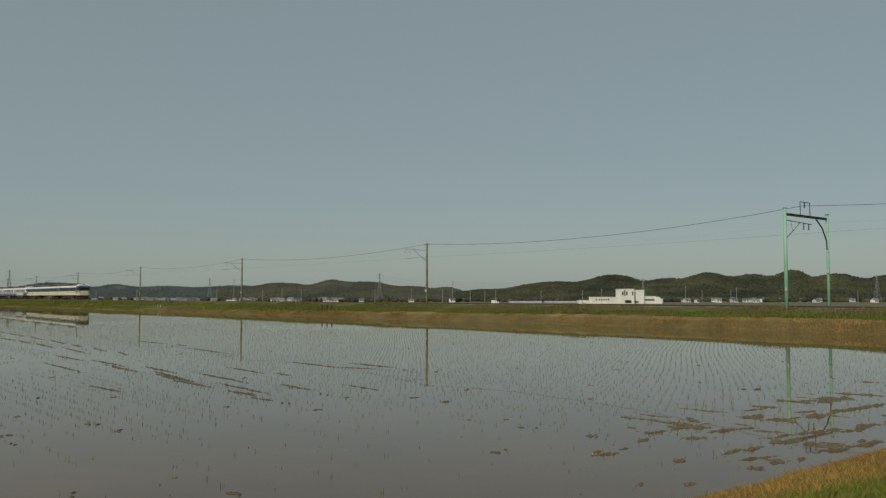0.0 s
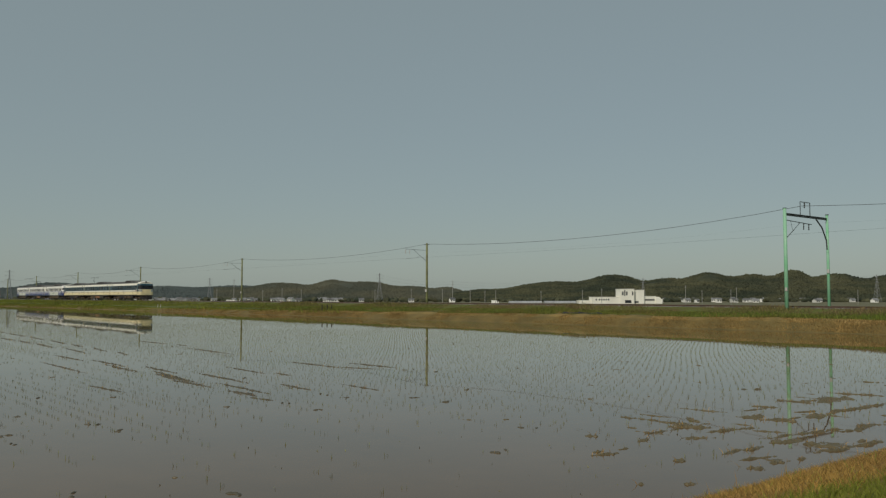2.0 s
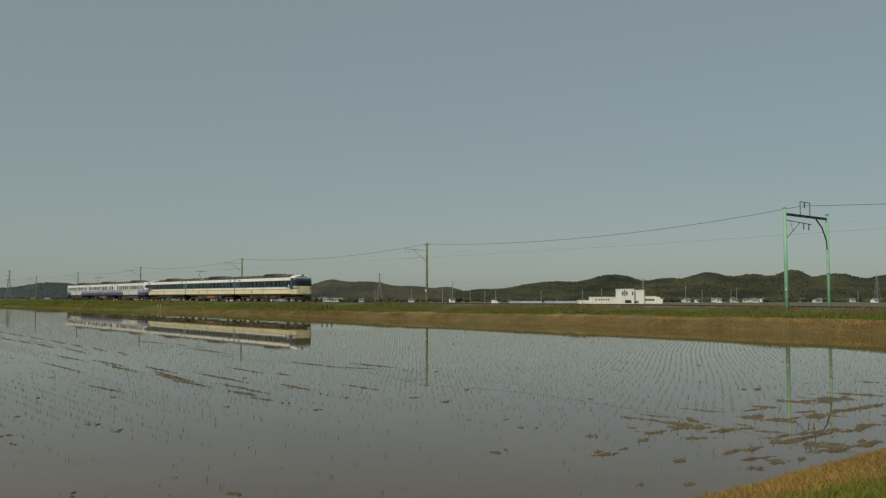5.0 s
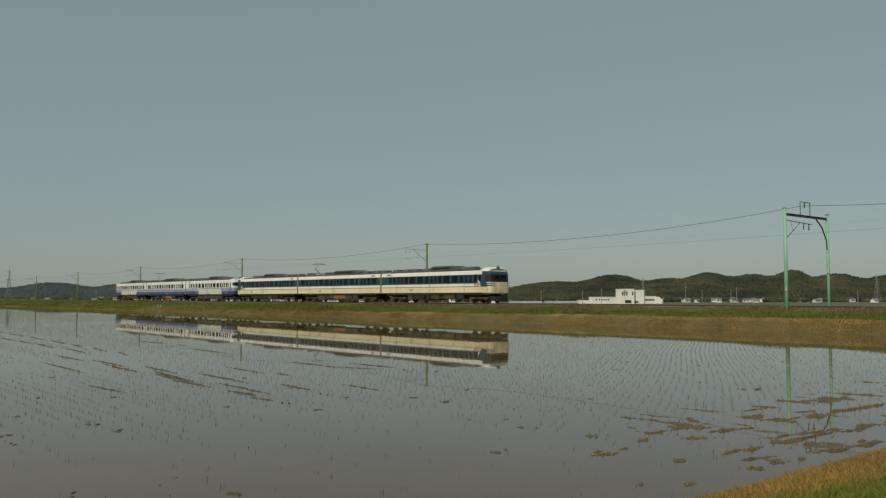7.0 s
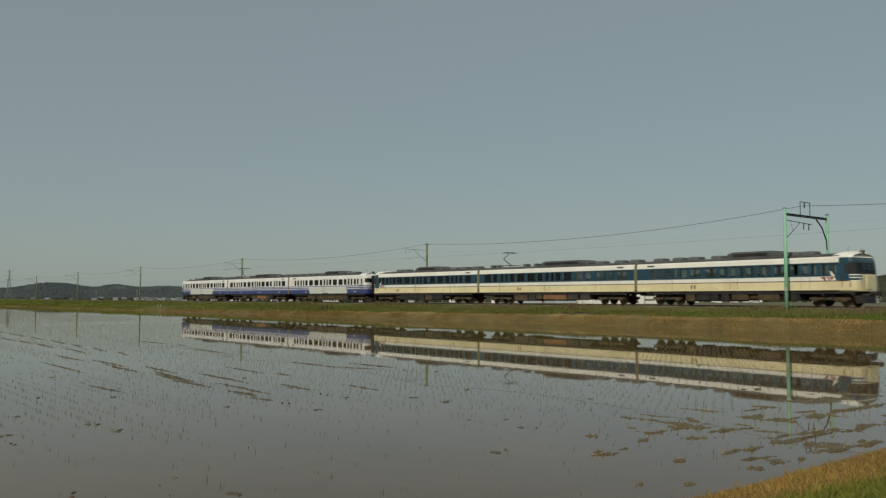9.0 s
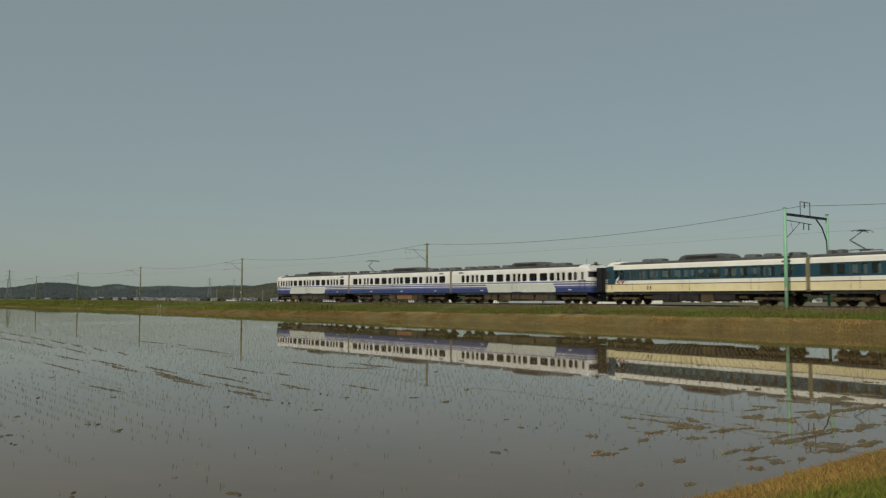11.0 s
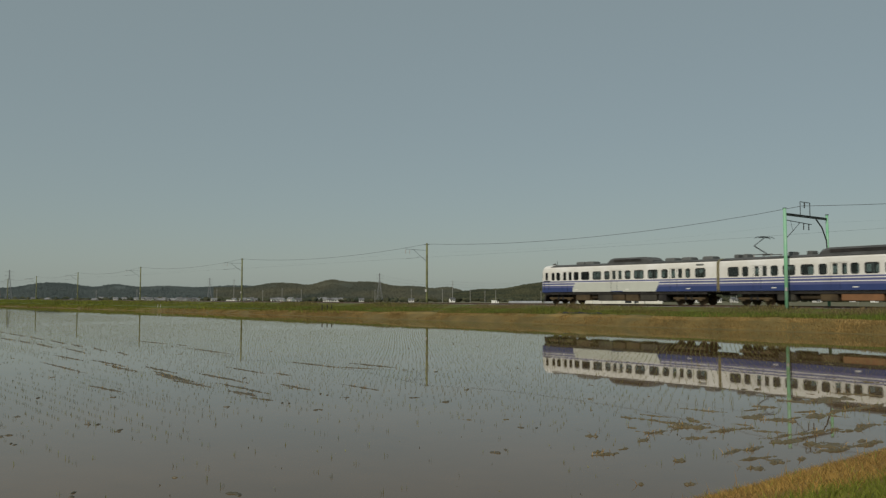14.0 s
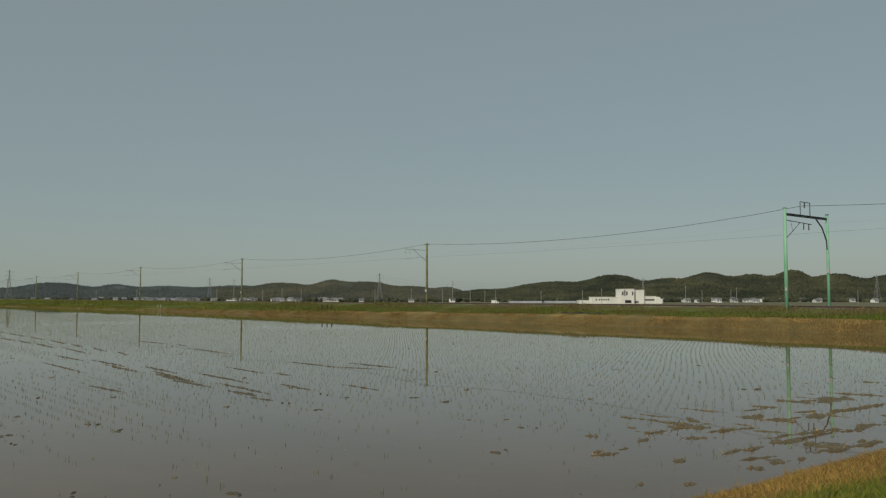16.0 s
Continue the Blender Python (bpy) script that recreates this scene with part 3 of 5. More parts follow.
def nose(car, style, end):
    """The driver's end: rounded corners, windscreen and lamps. end: 1 in front, -1 behind."""
    zs = [1.02, 1.1, 1.5, 1.69, 1.75, 1.9, 1.97, 2.08, 2.15, 2.42, 2.93, 3.05, 3.28, 3.43, 3.54, 3.62, 3.65]
    ys = [1.38, 1.45, 1.45, 1.45, 1.45, 1.45, 1.45, 1.45, 1.45, 1.45, 1.45, 1.44, 1.41, 1.3, 1.05, 0.6, 0.0]

    def paint(z, k=0):
        if style == "cream":
            if k and 1.69 < z < 2.15:                  # stripes round the corner
                return TEAL if 1.75 < z < 1.9 or 1.97 < z < 2.08 else IVORY
            if 1.75 < z < 2.15:                        # the dark band reaches lower at the driver's door
                return TEAL
            return CREAM if z < 1.69 else (BROWN_LINE if z < 1.75 else (IVORY if z < 2.08 else (TEAL if z < 3.2 else IVORY)))
        return BLUE if z < 1.5 else (VIOLET if z < 1.69 or 1.75 < z < 1.9 or 1.97 < z < 2.08 else WHITE)

    tip = 9.2 if style == "cream" else 9.4
    steps = [(7.95, 1.0, 0.0), (tip - 0.55, 0.995, 0.02), (tip - 0.32, 0.95, 0.08), (tip - 0.14, 0.86, 0.16), (tip - 0.04, 0.73, 0.22), (tip, 0.58, 0.26)]
    last = len(steps) - 1

    def place(k, j, sgn):
        x, w, back = steps[k]
        x -= back * max(0.0, (zs[j] - 2.0)) * 0.55
        if zs[j] > 3.05:
            x -= (k / last) * (zs[j] - 3.05) * 0.8
        return (end * x, sgn * ys[j] * w, zs[j])

    sh = Shape()
    for sgn in (-1, 1):
        for k in range(len(steps) - 1):
            for j in range(len(zs) - 1):
                window = 2.1 < (zs[j] + zs[j + 1]) / 2 < 2.95 and k == 0
                if window and style != "cream":
                    continue
                use = paint((zs[j] + zs[j + 1]) / 2, k)
                if k >= (1 if style == "cream" else 2) and (2.15 if style == "cream" else 2.4) <= zs[j] < 2.9:
                    use = BLACK
                sh.face([place(k, j, sgn), place(k + 1, j, sgn), place(k + 1, j + 1, sgn), place(k, j + 1, sgn)], use)
        if style != "cream":                           # side of the cab, open round its door window
            a, b, p, q = 7.95, tip - 0.55, 8.3, 8.6
            for x0, x1, z0, z1 in ((a, p, 2.15, 2.93), (q, b, 2.15, 2.93), (p, q, 2.15, 2.2), (p, q, 2.9, 2.93)):
                sh.face([(end * x0, sgn * 1.45, z0), (end * x1, sgn * 1.445, z0), (end * x1, sgn * 1.445, z1), (end * x0, sgn * 1.45, z1)], WHITE)
    for j in range(len(zs) - 1):
        use = CREAM if style == "cream" and zs[j] < 2.1 else paint((zs[j] + zs[j + 1]) / 2)
        if (2.15 if style == "cream" else 2.4) <= zs[j] < 2.9:
            use = BLACK
        sh.face([place(last, j, -1), place(last, j, 1), place(last, j + 1, 1), place(last, j + 1, -1)], use)
    body = part("cab_front", sh, car, "cream rounded cab front with a dark windscreen band" if style == "cream" else "white and blue rounded cab front")
    for y in (-0.6, 0.0, 0.6):
        sh = Shape()
        w = 0.27
        x = tip + 0.01
        sh.box((-0.006, -w, -0.23), (0.006, w, 0.23), GLASS)
        part("windscreen", sh, body, at=pose(end * (x - 0.06), y, 2.66, 0, -end * 10, 0))
    for sgn in (-1, 1):                                # corner panes and their pillars
        p, q = Vector(place(2, 9, sgn)), Vector(place(4, 9, sgn))
        d = (q - p).normalized()
        o = Vector((end * abs(d.y), sgn * abs(d.x), 0)).normalized() * 0.012
        sh = Shape()
        up = Vector((-end * 0.06, -sgn * 0.01, 0.44))
        a0, a1 = p + d * 0.06 + o * 2, q - d * 0.05 + o * 2
        sh.loft([[a0, a1, a1 + up, a0 + up], [a0 - o, a1 - o, a1 + up - o, a0 + up - o]], GLASS)
        part("windscreen", sh, body)
        if style == "cream":
            sh = Shape()
            sh.box((end * 8.5 - 0.17, sgn * 1.455 - 0.008, 2.25), (end * 8.5 + 0.17, sgn * 1.455 + 0.008, 2.86), DARKWIN, 0.004)
            part("cab_door_window", sh, body, "dark window of the driver's door")
        else:
            part("pane", pane(0.3, 0.7), body, at=pose(end * 8.45, sgn * 1.42, 2.55))
        for x in (8.16, 8.74):
            sh = Shape()
            sh.tube([(end * x, sgn * 1.47, 1.3), (end * x, sgn * 1.48, 2.1)], 0.018, STEEL, 6)
            part("handrail", sh, body)
    for y in (-0.92, 0.92):
        sh = Shape()
        sh.tube([(end * (tip - 0.2), y, 1.78), (end * (tip - 0.02), y, 1.78)], [0.17, 0.15], LENS, 12)
        part("headlight", sh, body)
    sh = Shape()
    sh.tube([(end * 8.6, 0, 3.6), (end * 8.75, 0, 3.7), (end * 8.9, 0, 3.66)], [0.08, 0.15, 0.14], VENT, 10)
    part("roof_headlight", sh, body)
    if style == "cream":                               # raised pale cap of the roof over the cab
        sh = Shape()
        cap = ARCH[2:]
        rings = []
        for x, lift, w in ((7.35, -0.03, 1.0), (7.75, 0.07, 1.005), (8.2, 0.1, 1.01), (8.6, 0.07, 0.99), (8.85, -0.08, 0.93)):
            ring = [(-y * w, z + lift * min(1, (z - 3.2) / 0.3)) for y, z in cap] + [(y * w, z + lift * min(1, (z - 3.2) / 0.3)) for y, z in cap[:-1][::-1]]
            rings.append([(end * x, y, z + 0.006) for y, z in ring])
        sh.loft(rings, IVORY, cap=False, closed=False)
        part("roof_cap", sh, body, "pale raised roof cap over the cab")
    sh = Shape()
    sh.tube([(end * 8.05, -0.4, 3.6), (end * 8.05, -0.4, 4.05)], [0.025, 0.012], STEEL, 6)
    part("antenna", sh, body)
    sh = Shape()
    x0, x1 = sorted((end * (tip - 0.06), end * (tip + 0.04)))
    sh.box((x0, -0.32, 1.15), (x1, 0.32, 2.1), CREAM if style == "cream" else WHITE, 0.02)
    part("gangway_door", sh, body)
    sh = Shape()
    sh.tube([(end * 9.3, 0, 0.88), (end * 9.85, 0, 0.88)], 0.14, UNDER, 8)
    sh.box((min(end * 9.8, end * 9.97), -0.17, 0.72), (max(end * 9.8, end * 9.97), 0.17, 1.04), UNDER, 0.03)
    part("coupler", sh, car)
    sh = Shape()
    sh.loft([[(end * x, -1.25, z), (end * (x + 0.25), 0, z), (end * x, 1.25, z), (end * (x - 0.12), 1.2, z), (end * (x + 0.1), 0, z), (end * (x - 0.12), -1.2, z)] for x, z in ((9.05, 0.22), (8.9, 0.75))], UNDER)
    part("snow_plough", sh, car)
    if style == "cream":
        for sgn in (-1, 1):
            sh = Shape()
            y = sgn * 1.455
            for a, b, c, d in ((6.62, 6.98, 7.02, 6.86), (7.04, 7.2, 7.4, 7.24)):
                sh.face([(end * a, y, 2.0), (end * b, y, 2.0), (end * d, y, 1.72), (end * c, y, 1.72)], RED)
            sh.face([(end * 7.28, y, 2.0), (end * 7.62, y, 2.0), (end * 7.48, y, 1.8), (end * 7.42, y, 1.8)], RED)
            part("red_emblem", sh, body, "red slanted mark")
            sh = Shape()                               # the dark band steps down at the driver's door
            sh.face([(end * 7.6, y, 2.05), (end * 7.95, y, 2.05), (end * 7.95, y, 1.76), (end * 7.78, y, 1.76)], TEAL)
            part("painted_step", sh, body)
            sh = Shape()
            sh.face([(end * 7.3, y, 2.4), (end * 7.38, y, 2.4), (end * 7.7, y, 2.06), (end * 7.42, y, 2.06)], IVORY)
            part("painted_slash", sh, body, "pale slanted slash")
    return body


def gangway(car, end, start=9.74):
    sh = Shape()
    x0, x1 = sorted((end * start, end * 9.99))
    n = 5
    for i in range(n):
        a = x0 + (x1 - x0) * i / n
        g = 0.04 if i % 2 else 0.0
        sh.box((a, -0.62 + g, 1.1), (a + (x1 - x0) / n, 0.62 - g, 3.25 - g), BLACK)
    part("gangway_bellows", sh, car, "black rubber gangway bellows")
    if start > 9.6:
        sh = Shape()
        sh.tube([(end * 9.4, 0, 0.88), (end * 10.0, 0, 0.88)], 0.13, UNDER, 8)
        part("coupler", sh, car)


def train_car(style, front_cab, rear_cab, panto, seed, coupled=False):
    rng = random.Random(seed)
    label = ("cream railway car with dark blue window band" if style == "cream" else "white railway car with blue lower bands")
    label += (", cab at end" if front_cab or rear_cab else ", raised pantograph" if panto else "")
    car = thing("train_car", label, "train car", group="cars of the train")
    x0, x1 = (-7.95 if rear_cab else -HALF), (7.95 if front_cab else HALF)
    wins = openings(front_cab or rear_cab, rear_cab)
    if rear_cab or front_cab:
        wins = [w for w in wins if x0 + 0.05 < w[0] and w[1] < x1 - 0.05]
    doors = doors_of(front_cab, rear_cab)
    zlo, zhi = (2.16, 2.9)
    field = None
    if style == "blue" and (front_cab or rear_cab):
        k = 1 if rear_cab else -1
        a, b = sorted((k * -5.3, k * 4.05))
        field = ((a, 0.5 * k), (b, 0.5 * k))
    shell = Shape()
    for sgn in (-1, 1):
        y = sgn * 1.45
        edges = [x0] + [v for d in sorted(doors) for v in (d - 0.66, d + 0.66)] + [x1]
        for a, b in zip(edges[::2], edges[1::2]):
            holes = [(w[0], w[1], zlo, zhi) for w in wins if a < w[0] and w[1] < b]
            panel(shell, y, a, b, 1.1, 2.97, style, holes, field)
        for d in doors:                                 # under and over the doors
            panel(shell, y, d - 0.66, d + 0.66, 1.1, 1.16, style, [])
        top = WHITE if style == "blue" else IVORY
        shell.face([(x0, sgn * 1.38, 1.02), (x1, sgn * 1.38, 1.02), (x1, y, 1.1), (x0, y, 1.1)], UNDER)
        for (ya, za), (yb, zb) in zip(ARCH[:3], ARCH[1:4]):
            shell.face([(x0, sgn * ya, za), (x1, sgn * ya, za), (x1, sgn * yb, zb), (x0, sgn * yb, zb)], top)
    for xe in ([x0] if not rear_cab else []) + ([x1] if not front_cab else []):
        ring = [(xe, -y, z) for y, z in [(1.38, 1.02), (1.45, 1.1)] + ARCH[:-1]] + [(xe, y, z) for y, z in ([(1.38, 1.02), (1.45, 1.1)] + ARCH)[::-1]]
        shell.face(ring, TAN)
    part("body", shell, car)
    roof = Shape()
    prof = [(-y, z) for y, z in ARCH[3:]] + [(y, z) for y, z in ARCH[3:-1][::-1]]
    roof.loft([[(x, y, z) for y, z in prof] for x in (x0, x1)], ROOF, cap=False, closed=False)
    for sgn in (-1, 1):
        roof.box((x0, sgn * 1.33 - 0.04, 3.4), (x1, sgn * 1.33 + 0.04, 3.45), ROOF)
    part("roof", roof, car, "dark grey roof", smooth=False)
    for sgn in (-1, 1):
        for w in wins:
            part("pane", pane(w[1] - w[0], zhi - zlo), car, at=pose((w[0] + w[1]) / 2, sgn * 1.42, (zlo + zhi) / 2))
            if style == "blue":
                part("window_frame", window_frame(w[1] - w[0], zhi - zlo), car, at=pose((w[0] + w[1]) / 2, sgn * 1.451, (zlo + zhi) / 2, 0, 0, 0 if sgn < 0 else 180))
        for d in doors:
            for leaf in (-1, 1):
                sh = Shape()
                a, b = sorted((d + leaf * 0.012, d + leaf * 0.655))
                c = (a + b) / 2
                panel(sh, sgn * 1.425, a, b, 1.16, 2.97, style, [(c - 0.18, c + 0.18, 2.16, 2.9)], field)
                dr = part("door", sh, car)
                part("pane", pane(0.36, 0.74), dr, at=pose(c, sgn * 1.41, 2.53))
    sh = Shape()
    sh.box((x0, -1.4, 1.04), (x1, 1.4, 1.2), INNER)
    part("floor", sh, car)
    seat = Shape()
    seat.box((-0.25, 0.45, 1.2), (0.25, 1.35, 1.62), SEAT, 0.04)
    seat.box((-0.06, 0.45, 1.6), (0.06, 1.35, 2.3), SEAT, 0.03)
    seat = seat.data("seat")
    for x in (-4.4, -3.0, -1.9, 1.6, 3.0, 4.2, -7.9):
        for sgn in (1, -1):
            part("seat", seat, car, at=pose(x, 0, 0, 0, 0, 0 if sgn > 0 else 180) if sgn > 0 else pose(x, 0, 0, 0, 0, 180))
    for x in (-7.0, 7.0):
        bogie(car, x)
    underframe(car, rng, panto)
    roof_gear(car, style, 1 if front_cab else -1 if rear_cab else 0, panto, rng)
    for end, cab in ((1, front_cab), (-1, rear_cab)):
        nose(car, style, end) if cab else gangway(car, end)
        if cab and coupled:
            gangway(car, end, 9.2 if style == "cream" else 9.4)
    e = -1 if front_cab else 1
    for sgn in (-1, 1):
        sh = Shape()
        sh.box((e * 8.35 - 0.35, sgn * 1.43 - 0.02, 3.1), (e * 8.35 + 0.35, sgn * 1.43 + 0.02, 3.24), VENT, 0.01)
        part("destination_box", sh, car)
    for sgn in (-1, 1):                                 # painted marks and numbers as plain bars
        if style == "cream":
            for x in (-4.25, -3.95):
                sh = Shape()
                sh.box((x, sgn * 1.452 - 0.002, 1.24), (x + 0.12, sgn * 1.452 + 0.002, 1.56), BROWN_LINE)
                part("painted_mark", sh, car)
        else:
            for d in doors:
                sh = Shape()
                sh.box((d + 0.9, sgn * 1.452 - 0.002, 1.27), (d + 1.3, sgn * 1.452 + 0.002, 1.34), WHITE)
                part("painted_mark", sh, car)
    return car


CARS = [train_car("cream", True, False, False, 1), train_car("cream", False, False, True, 2), train_car("cream", False, True, False, 3, True),
        train_car("blue", True, False, False, 4, True), train_car("blue", False, False, True, 5), train_car("blue", False, True, False, 6)]


# ---- distance ----
def clump(rng):
    """A rough tree crown of 18 corners."""
    base = [(0, 0, 1), (0, 0, -0.6)] + [(math.cos(a), math.sin(a), 0.45) for a in (0, 1.05, 2.1, 3.14, 4.19, 5.24)] + [(1.1 * math.cos(a), 1.1 * math.sin(a), -0.2) for a in (0.5, 1.57, 2.6, 3.67, 4.7, 5.76)]
    faces = []
    for i in range(6):
        j = (i + 1) % 6
        faces += [(0, 2 + i, 2 + j), (2 + i, 8 + i, 2 + j), (2 + j, 8 + i, 8 + j), (8 + i, 1, 8 + j)]
    return np.array(base), np.array(faces)


def scatter_mesh(name, spots, material, seed):
    """Many crowns (place, width, height) joined into one mesh."""
    rs = np.random.RandomState(seed)
    v, f = clump(None)
    n, k = len(spots), len(v)
    P = np.array([q[0] for q in spots])
    sz = np.array([(q[1], q[1], q[2]) for q in spots])
    V = (v[None] * (1 + rs.uniform(-0.28, 0.28, (n, k, 1)))) * sz[:, None, :] + P[:, None, :]
    F = (f[None] + (np.arange(n) * k)[:, None, None]).reshape(-1, 3)
    me = bpy.data.meshes.new(name)
    me.from_pydata(V.reshape(-1, 3).tolist(), [], F.tolist())
    me.materials.append(material)
    me.update()
    return me


def hill(name, depth, x0, x1, bumps, label, seed, tree, leaves=None, count=12000):
    """A wooded ridge across the view. bumps: (bearing, half width, height), bearings as ray_at takes them."""
    k = depth / 1479.5

    def top(brg):
        u = brg + 6 * wob(brg, seed, 0.02)
        return sum((a * math.exp(-((u - c) / w) ** 2)) ** 5 for c, w, a in bumps) ** 0.2 * k

    rng = random.Random(seed)
    sh = Shape()
    cols = np.linspace(x0, x1, 90)
    lines = [(-0.16, 0.0), (-0.08, 0.3), (-0.03, 0.75), (0.0, 1.0), (0.06, 0.85), (0.2, 0.0)]
    rows = []
    for dq, hq in lines:
        rows.append([ray_at(brg, depth * (1 + dq), PLAIN + max(0, hq * (top(brg) + 5.5 - tree * 0.8) * (1 + (0.25 * wob(brg, dq * 50, 0.03) if 0 < hq < 1 else 0)))) for brg in cols])
    ids = len(sh.v)
    for r in rows:
        sh.v += [tuple(p) for p in r]
    n = len(cols)
    for i in range(len(rows) - 1):
        for j in range(n - 1):
            a = ids + i * n + j
            sh.f.append((a, a + 1, a + n + 1, a + n))
            sh.m.append(sh.slot(leaves or FOREST))
    tagged(new(name, sh.data(name, True)), label, "hill", kind="structure")
    spots = []
    for i in range(count):
        brg, u = rng.uniform(x0, x1), rng.random() ** 0.7
        dq = -0.16 + 0.16 * u
        hq = u ** 1.25
        h = max(0, (top(brg) + 5.5 - tree * 0.8)) * hq
        size = tree * rng.uniform(0.45, 1.0)
        spots.append((ray_at(brg, depth * (1 + dq), PLAIN + h + size * 0.35), size * rng.uniform(0.5, 0.9), size * rng.uniform(0.5, 1.25)))
    tagged(new("forest", scatter_mesh("forest", spots, leaves or FOREST, seed)), "dark mixed forest covering the hillside", "forest", kind="stuff")


# the two farther ridges carry distance haze in their leaf colours
hill("hill_1", 2600, -150, 520, [(95, 110, 26), (205, 60, 23), (-60, 130, 20), (290, 120, 20), (420, 130, 21)], "low wooded hills far behind the plain", 11, 2.6, HAZED_FOREST, 22000)
hill("hill_2", 1900, 380, 860, [(500, 90, 26), (590, 60, 31), (650, 70, 28), (725, 75, 20), (790, 40, 18), (840, 40, 8), (400, 90, 18)], "wooded hills behind the houses", 12, 2.1, HAZED_MIXED_FOREST, 24000)
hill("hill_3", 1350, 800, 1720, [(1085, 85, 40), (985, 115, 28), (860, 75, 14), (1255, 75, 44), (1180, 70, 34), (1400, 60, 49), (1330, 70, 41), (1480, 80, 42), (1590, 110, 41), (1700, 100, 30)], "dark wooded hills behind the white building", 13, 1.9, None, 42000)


def house(brg, depth, w, d, h, roof_h, turn):
    p = ray_at(brg, depth, PLAIN)
    ob = thing("house", "small white-walled house with a grey gabled roof", "house", pose(p.x, p.y, p.z, 0, 0, turn), group="houses on the plain")
    sh = Shape()
    sh.box((-w / 2, -d / 2, 0), (w / 2, d / 2, h), WALL)
    for x in (-w / 2, w / 2):
        sh.face([(x, -d / 2, h), (x, d / 2, h), (x, 0, h + roof_h)], WALL)
    part("wall", sh, ob)
    sh = Shape()
    for sgn in (-1, 1):
        a, b = (sgn * (d / 2 + 0.5), h - 0.25), (0, h + roof_h + 0.05)
        sh.loft([[(x, a[0], a[1]), (x, b[0], b[1]), (x, b[0], b[1] + 0.25), (x, a[0], a[1] + 0.25)] for x in (-w / 2 - 0.5, w / 2 + 0.5)], TILE)
    part("roof", sh, ob)
    for x in (-w * 0.25, w * 0.25):
        sh = Shape()
        sh.box((x - 0.8, -d / 2 - 0.05, h * 0.35), (x + 0.8, -d / 2 + 0.05, h * 0.7), DARKWIN)
        part("window", sh, ob)
    return ob


rng = random.Random(5)
for brg in (62, 88, 130, 170, 196, 222, 262, 276, 290, 312, 322, 336, 342, 380, 432, 441, 452, 483, 500, 522, 529, 566, 575, 586, 592, 640, 728, 800, 1176, 1204, 1214, 1226, 1238, 1262, 1292, 1300, 1318, 1336, 1352, 1380, 1418, 1442, 1448, 1500, 1506, 1545, 268, 283, 300, 306, 318, 330, 346, 436, 447, 488, 495, 516, 571, 580, 598, 1209, 1232, 1296, 1330):
    house(brg, rng.uniform(820, 1080), rng.uniform(3, 6), rng.uniform(5, 7), rng.uniform(2.0, 3.4), rng.uniform(1.0, 1.8), rng.uniform(-25, 25))

rng = random.Random(15)
for i in range(46):                                      # the small town at the foot of the hills
    house(rng.choice((rng.uniform(180, 620), rng.uniform(240, 360), rng.uniform(1190, 1350))), rng.uniform(820, 1000), rng.uniform(2.5, 5), rng.uniform(4, 6), rng.uniform(2.6, 4.4), rng.uniform(0.6, 1.2), rng.uniform(-25, 25))


def factory():
    p = ray_at(1106, 700, PLAIN)
    k = 700 / 1479.5
    ob = thing("factory", "white flat-roofed factory building with a taller block", "building", pose(p.x, p.y, p.z))
    X = lambda brg: (brg - 1106) * k
    Z = lambda y: 2.085 - PLAIN + (526 - y) * k

    def block(name, a, b, top, y0, y1):
        sh = Shape()
        sh.box((X(a), y0, 0), (X(b), y1, Z(top)), PLASTER)
        o = part(name, sh, ob)
        sh = Shape()
        sh.box((X(a) - 0.2, y0 - 0.2, Z(top)), (X(b) + 0.2, y1 + 0.2, Z(top) + 0.35), PLASTER)
        part("parapet", sh, o)
        return o
    low_wing = block("low_wing", 1045, 1101, 526.5, -8, 10)
    link = block("link_wing", 1022, 1045, 532.5, -4, 8)
    main = block("tower_block", 1093, 1117, 512.5, -9, 10)
    side = block("side_block", 1117, 1136, 514.2, -6, 10)
    east = block("east_wing", 1136, 1157, 525.2, -4, 10)
    sh = Shape()                                      # sloping end of the east wing
    sh.loft([[(X(1157), y, 0), (X(1168), y, 0), (X(1168), y, Z(531)), (X(1164), y, Z(526.5)), (X(1157), y, Z(525.2))] for y in (-5, 9)], PLASTER)
    part("annex", sh, ob)

    def opening(name, parent, a, b, z0, z1, y, material):
        sh = Shape()
        sh.box((X(a), y - 0.12, Z(z0)), (X(b), y + 0.06, Z(z1)), material)
        part(name, sh, parent)
    for a in (1050, 1055.5, 1059.5, 1063.5, 1067.5, 1071.5):
        opening("window", low_wing, a, a + 2.4, 532, 529.3, -8, DARKWIN)
    for a, b in ((1095.5, 1098.5), (1102.5, 1105.5), (1113, 1115.5)):
        opening("window", main, a, b, 523, 516.5, -9, VENT)
    opening("vent_band", main, 1099.5, 1101.5, 524, 514, -9, VENT)
    opening("doorway", main, 1101, 1112, 536.5, 531.5, -9, DARKWIN)
    opening("doorway", side, 1119, 1126, 536.5, 533, -6, VENT)
    opening("window_band", east, 1138, 1155, 532.5, 529.5, -4, VENT)


factory()


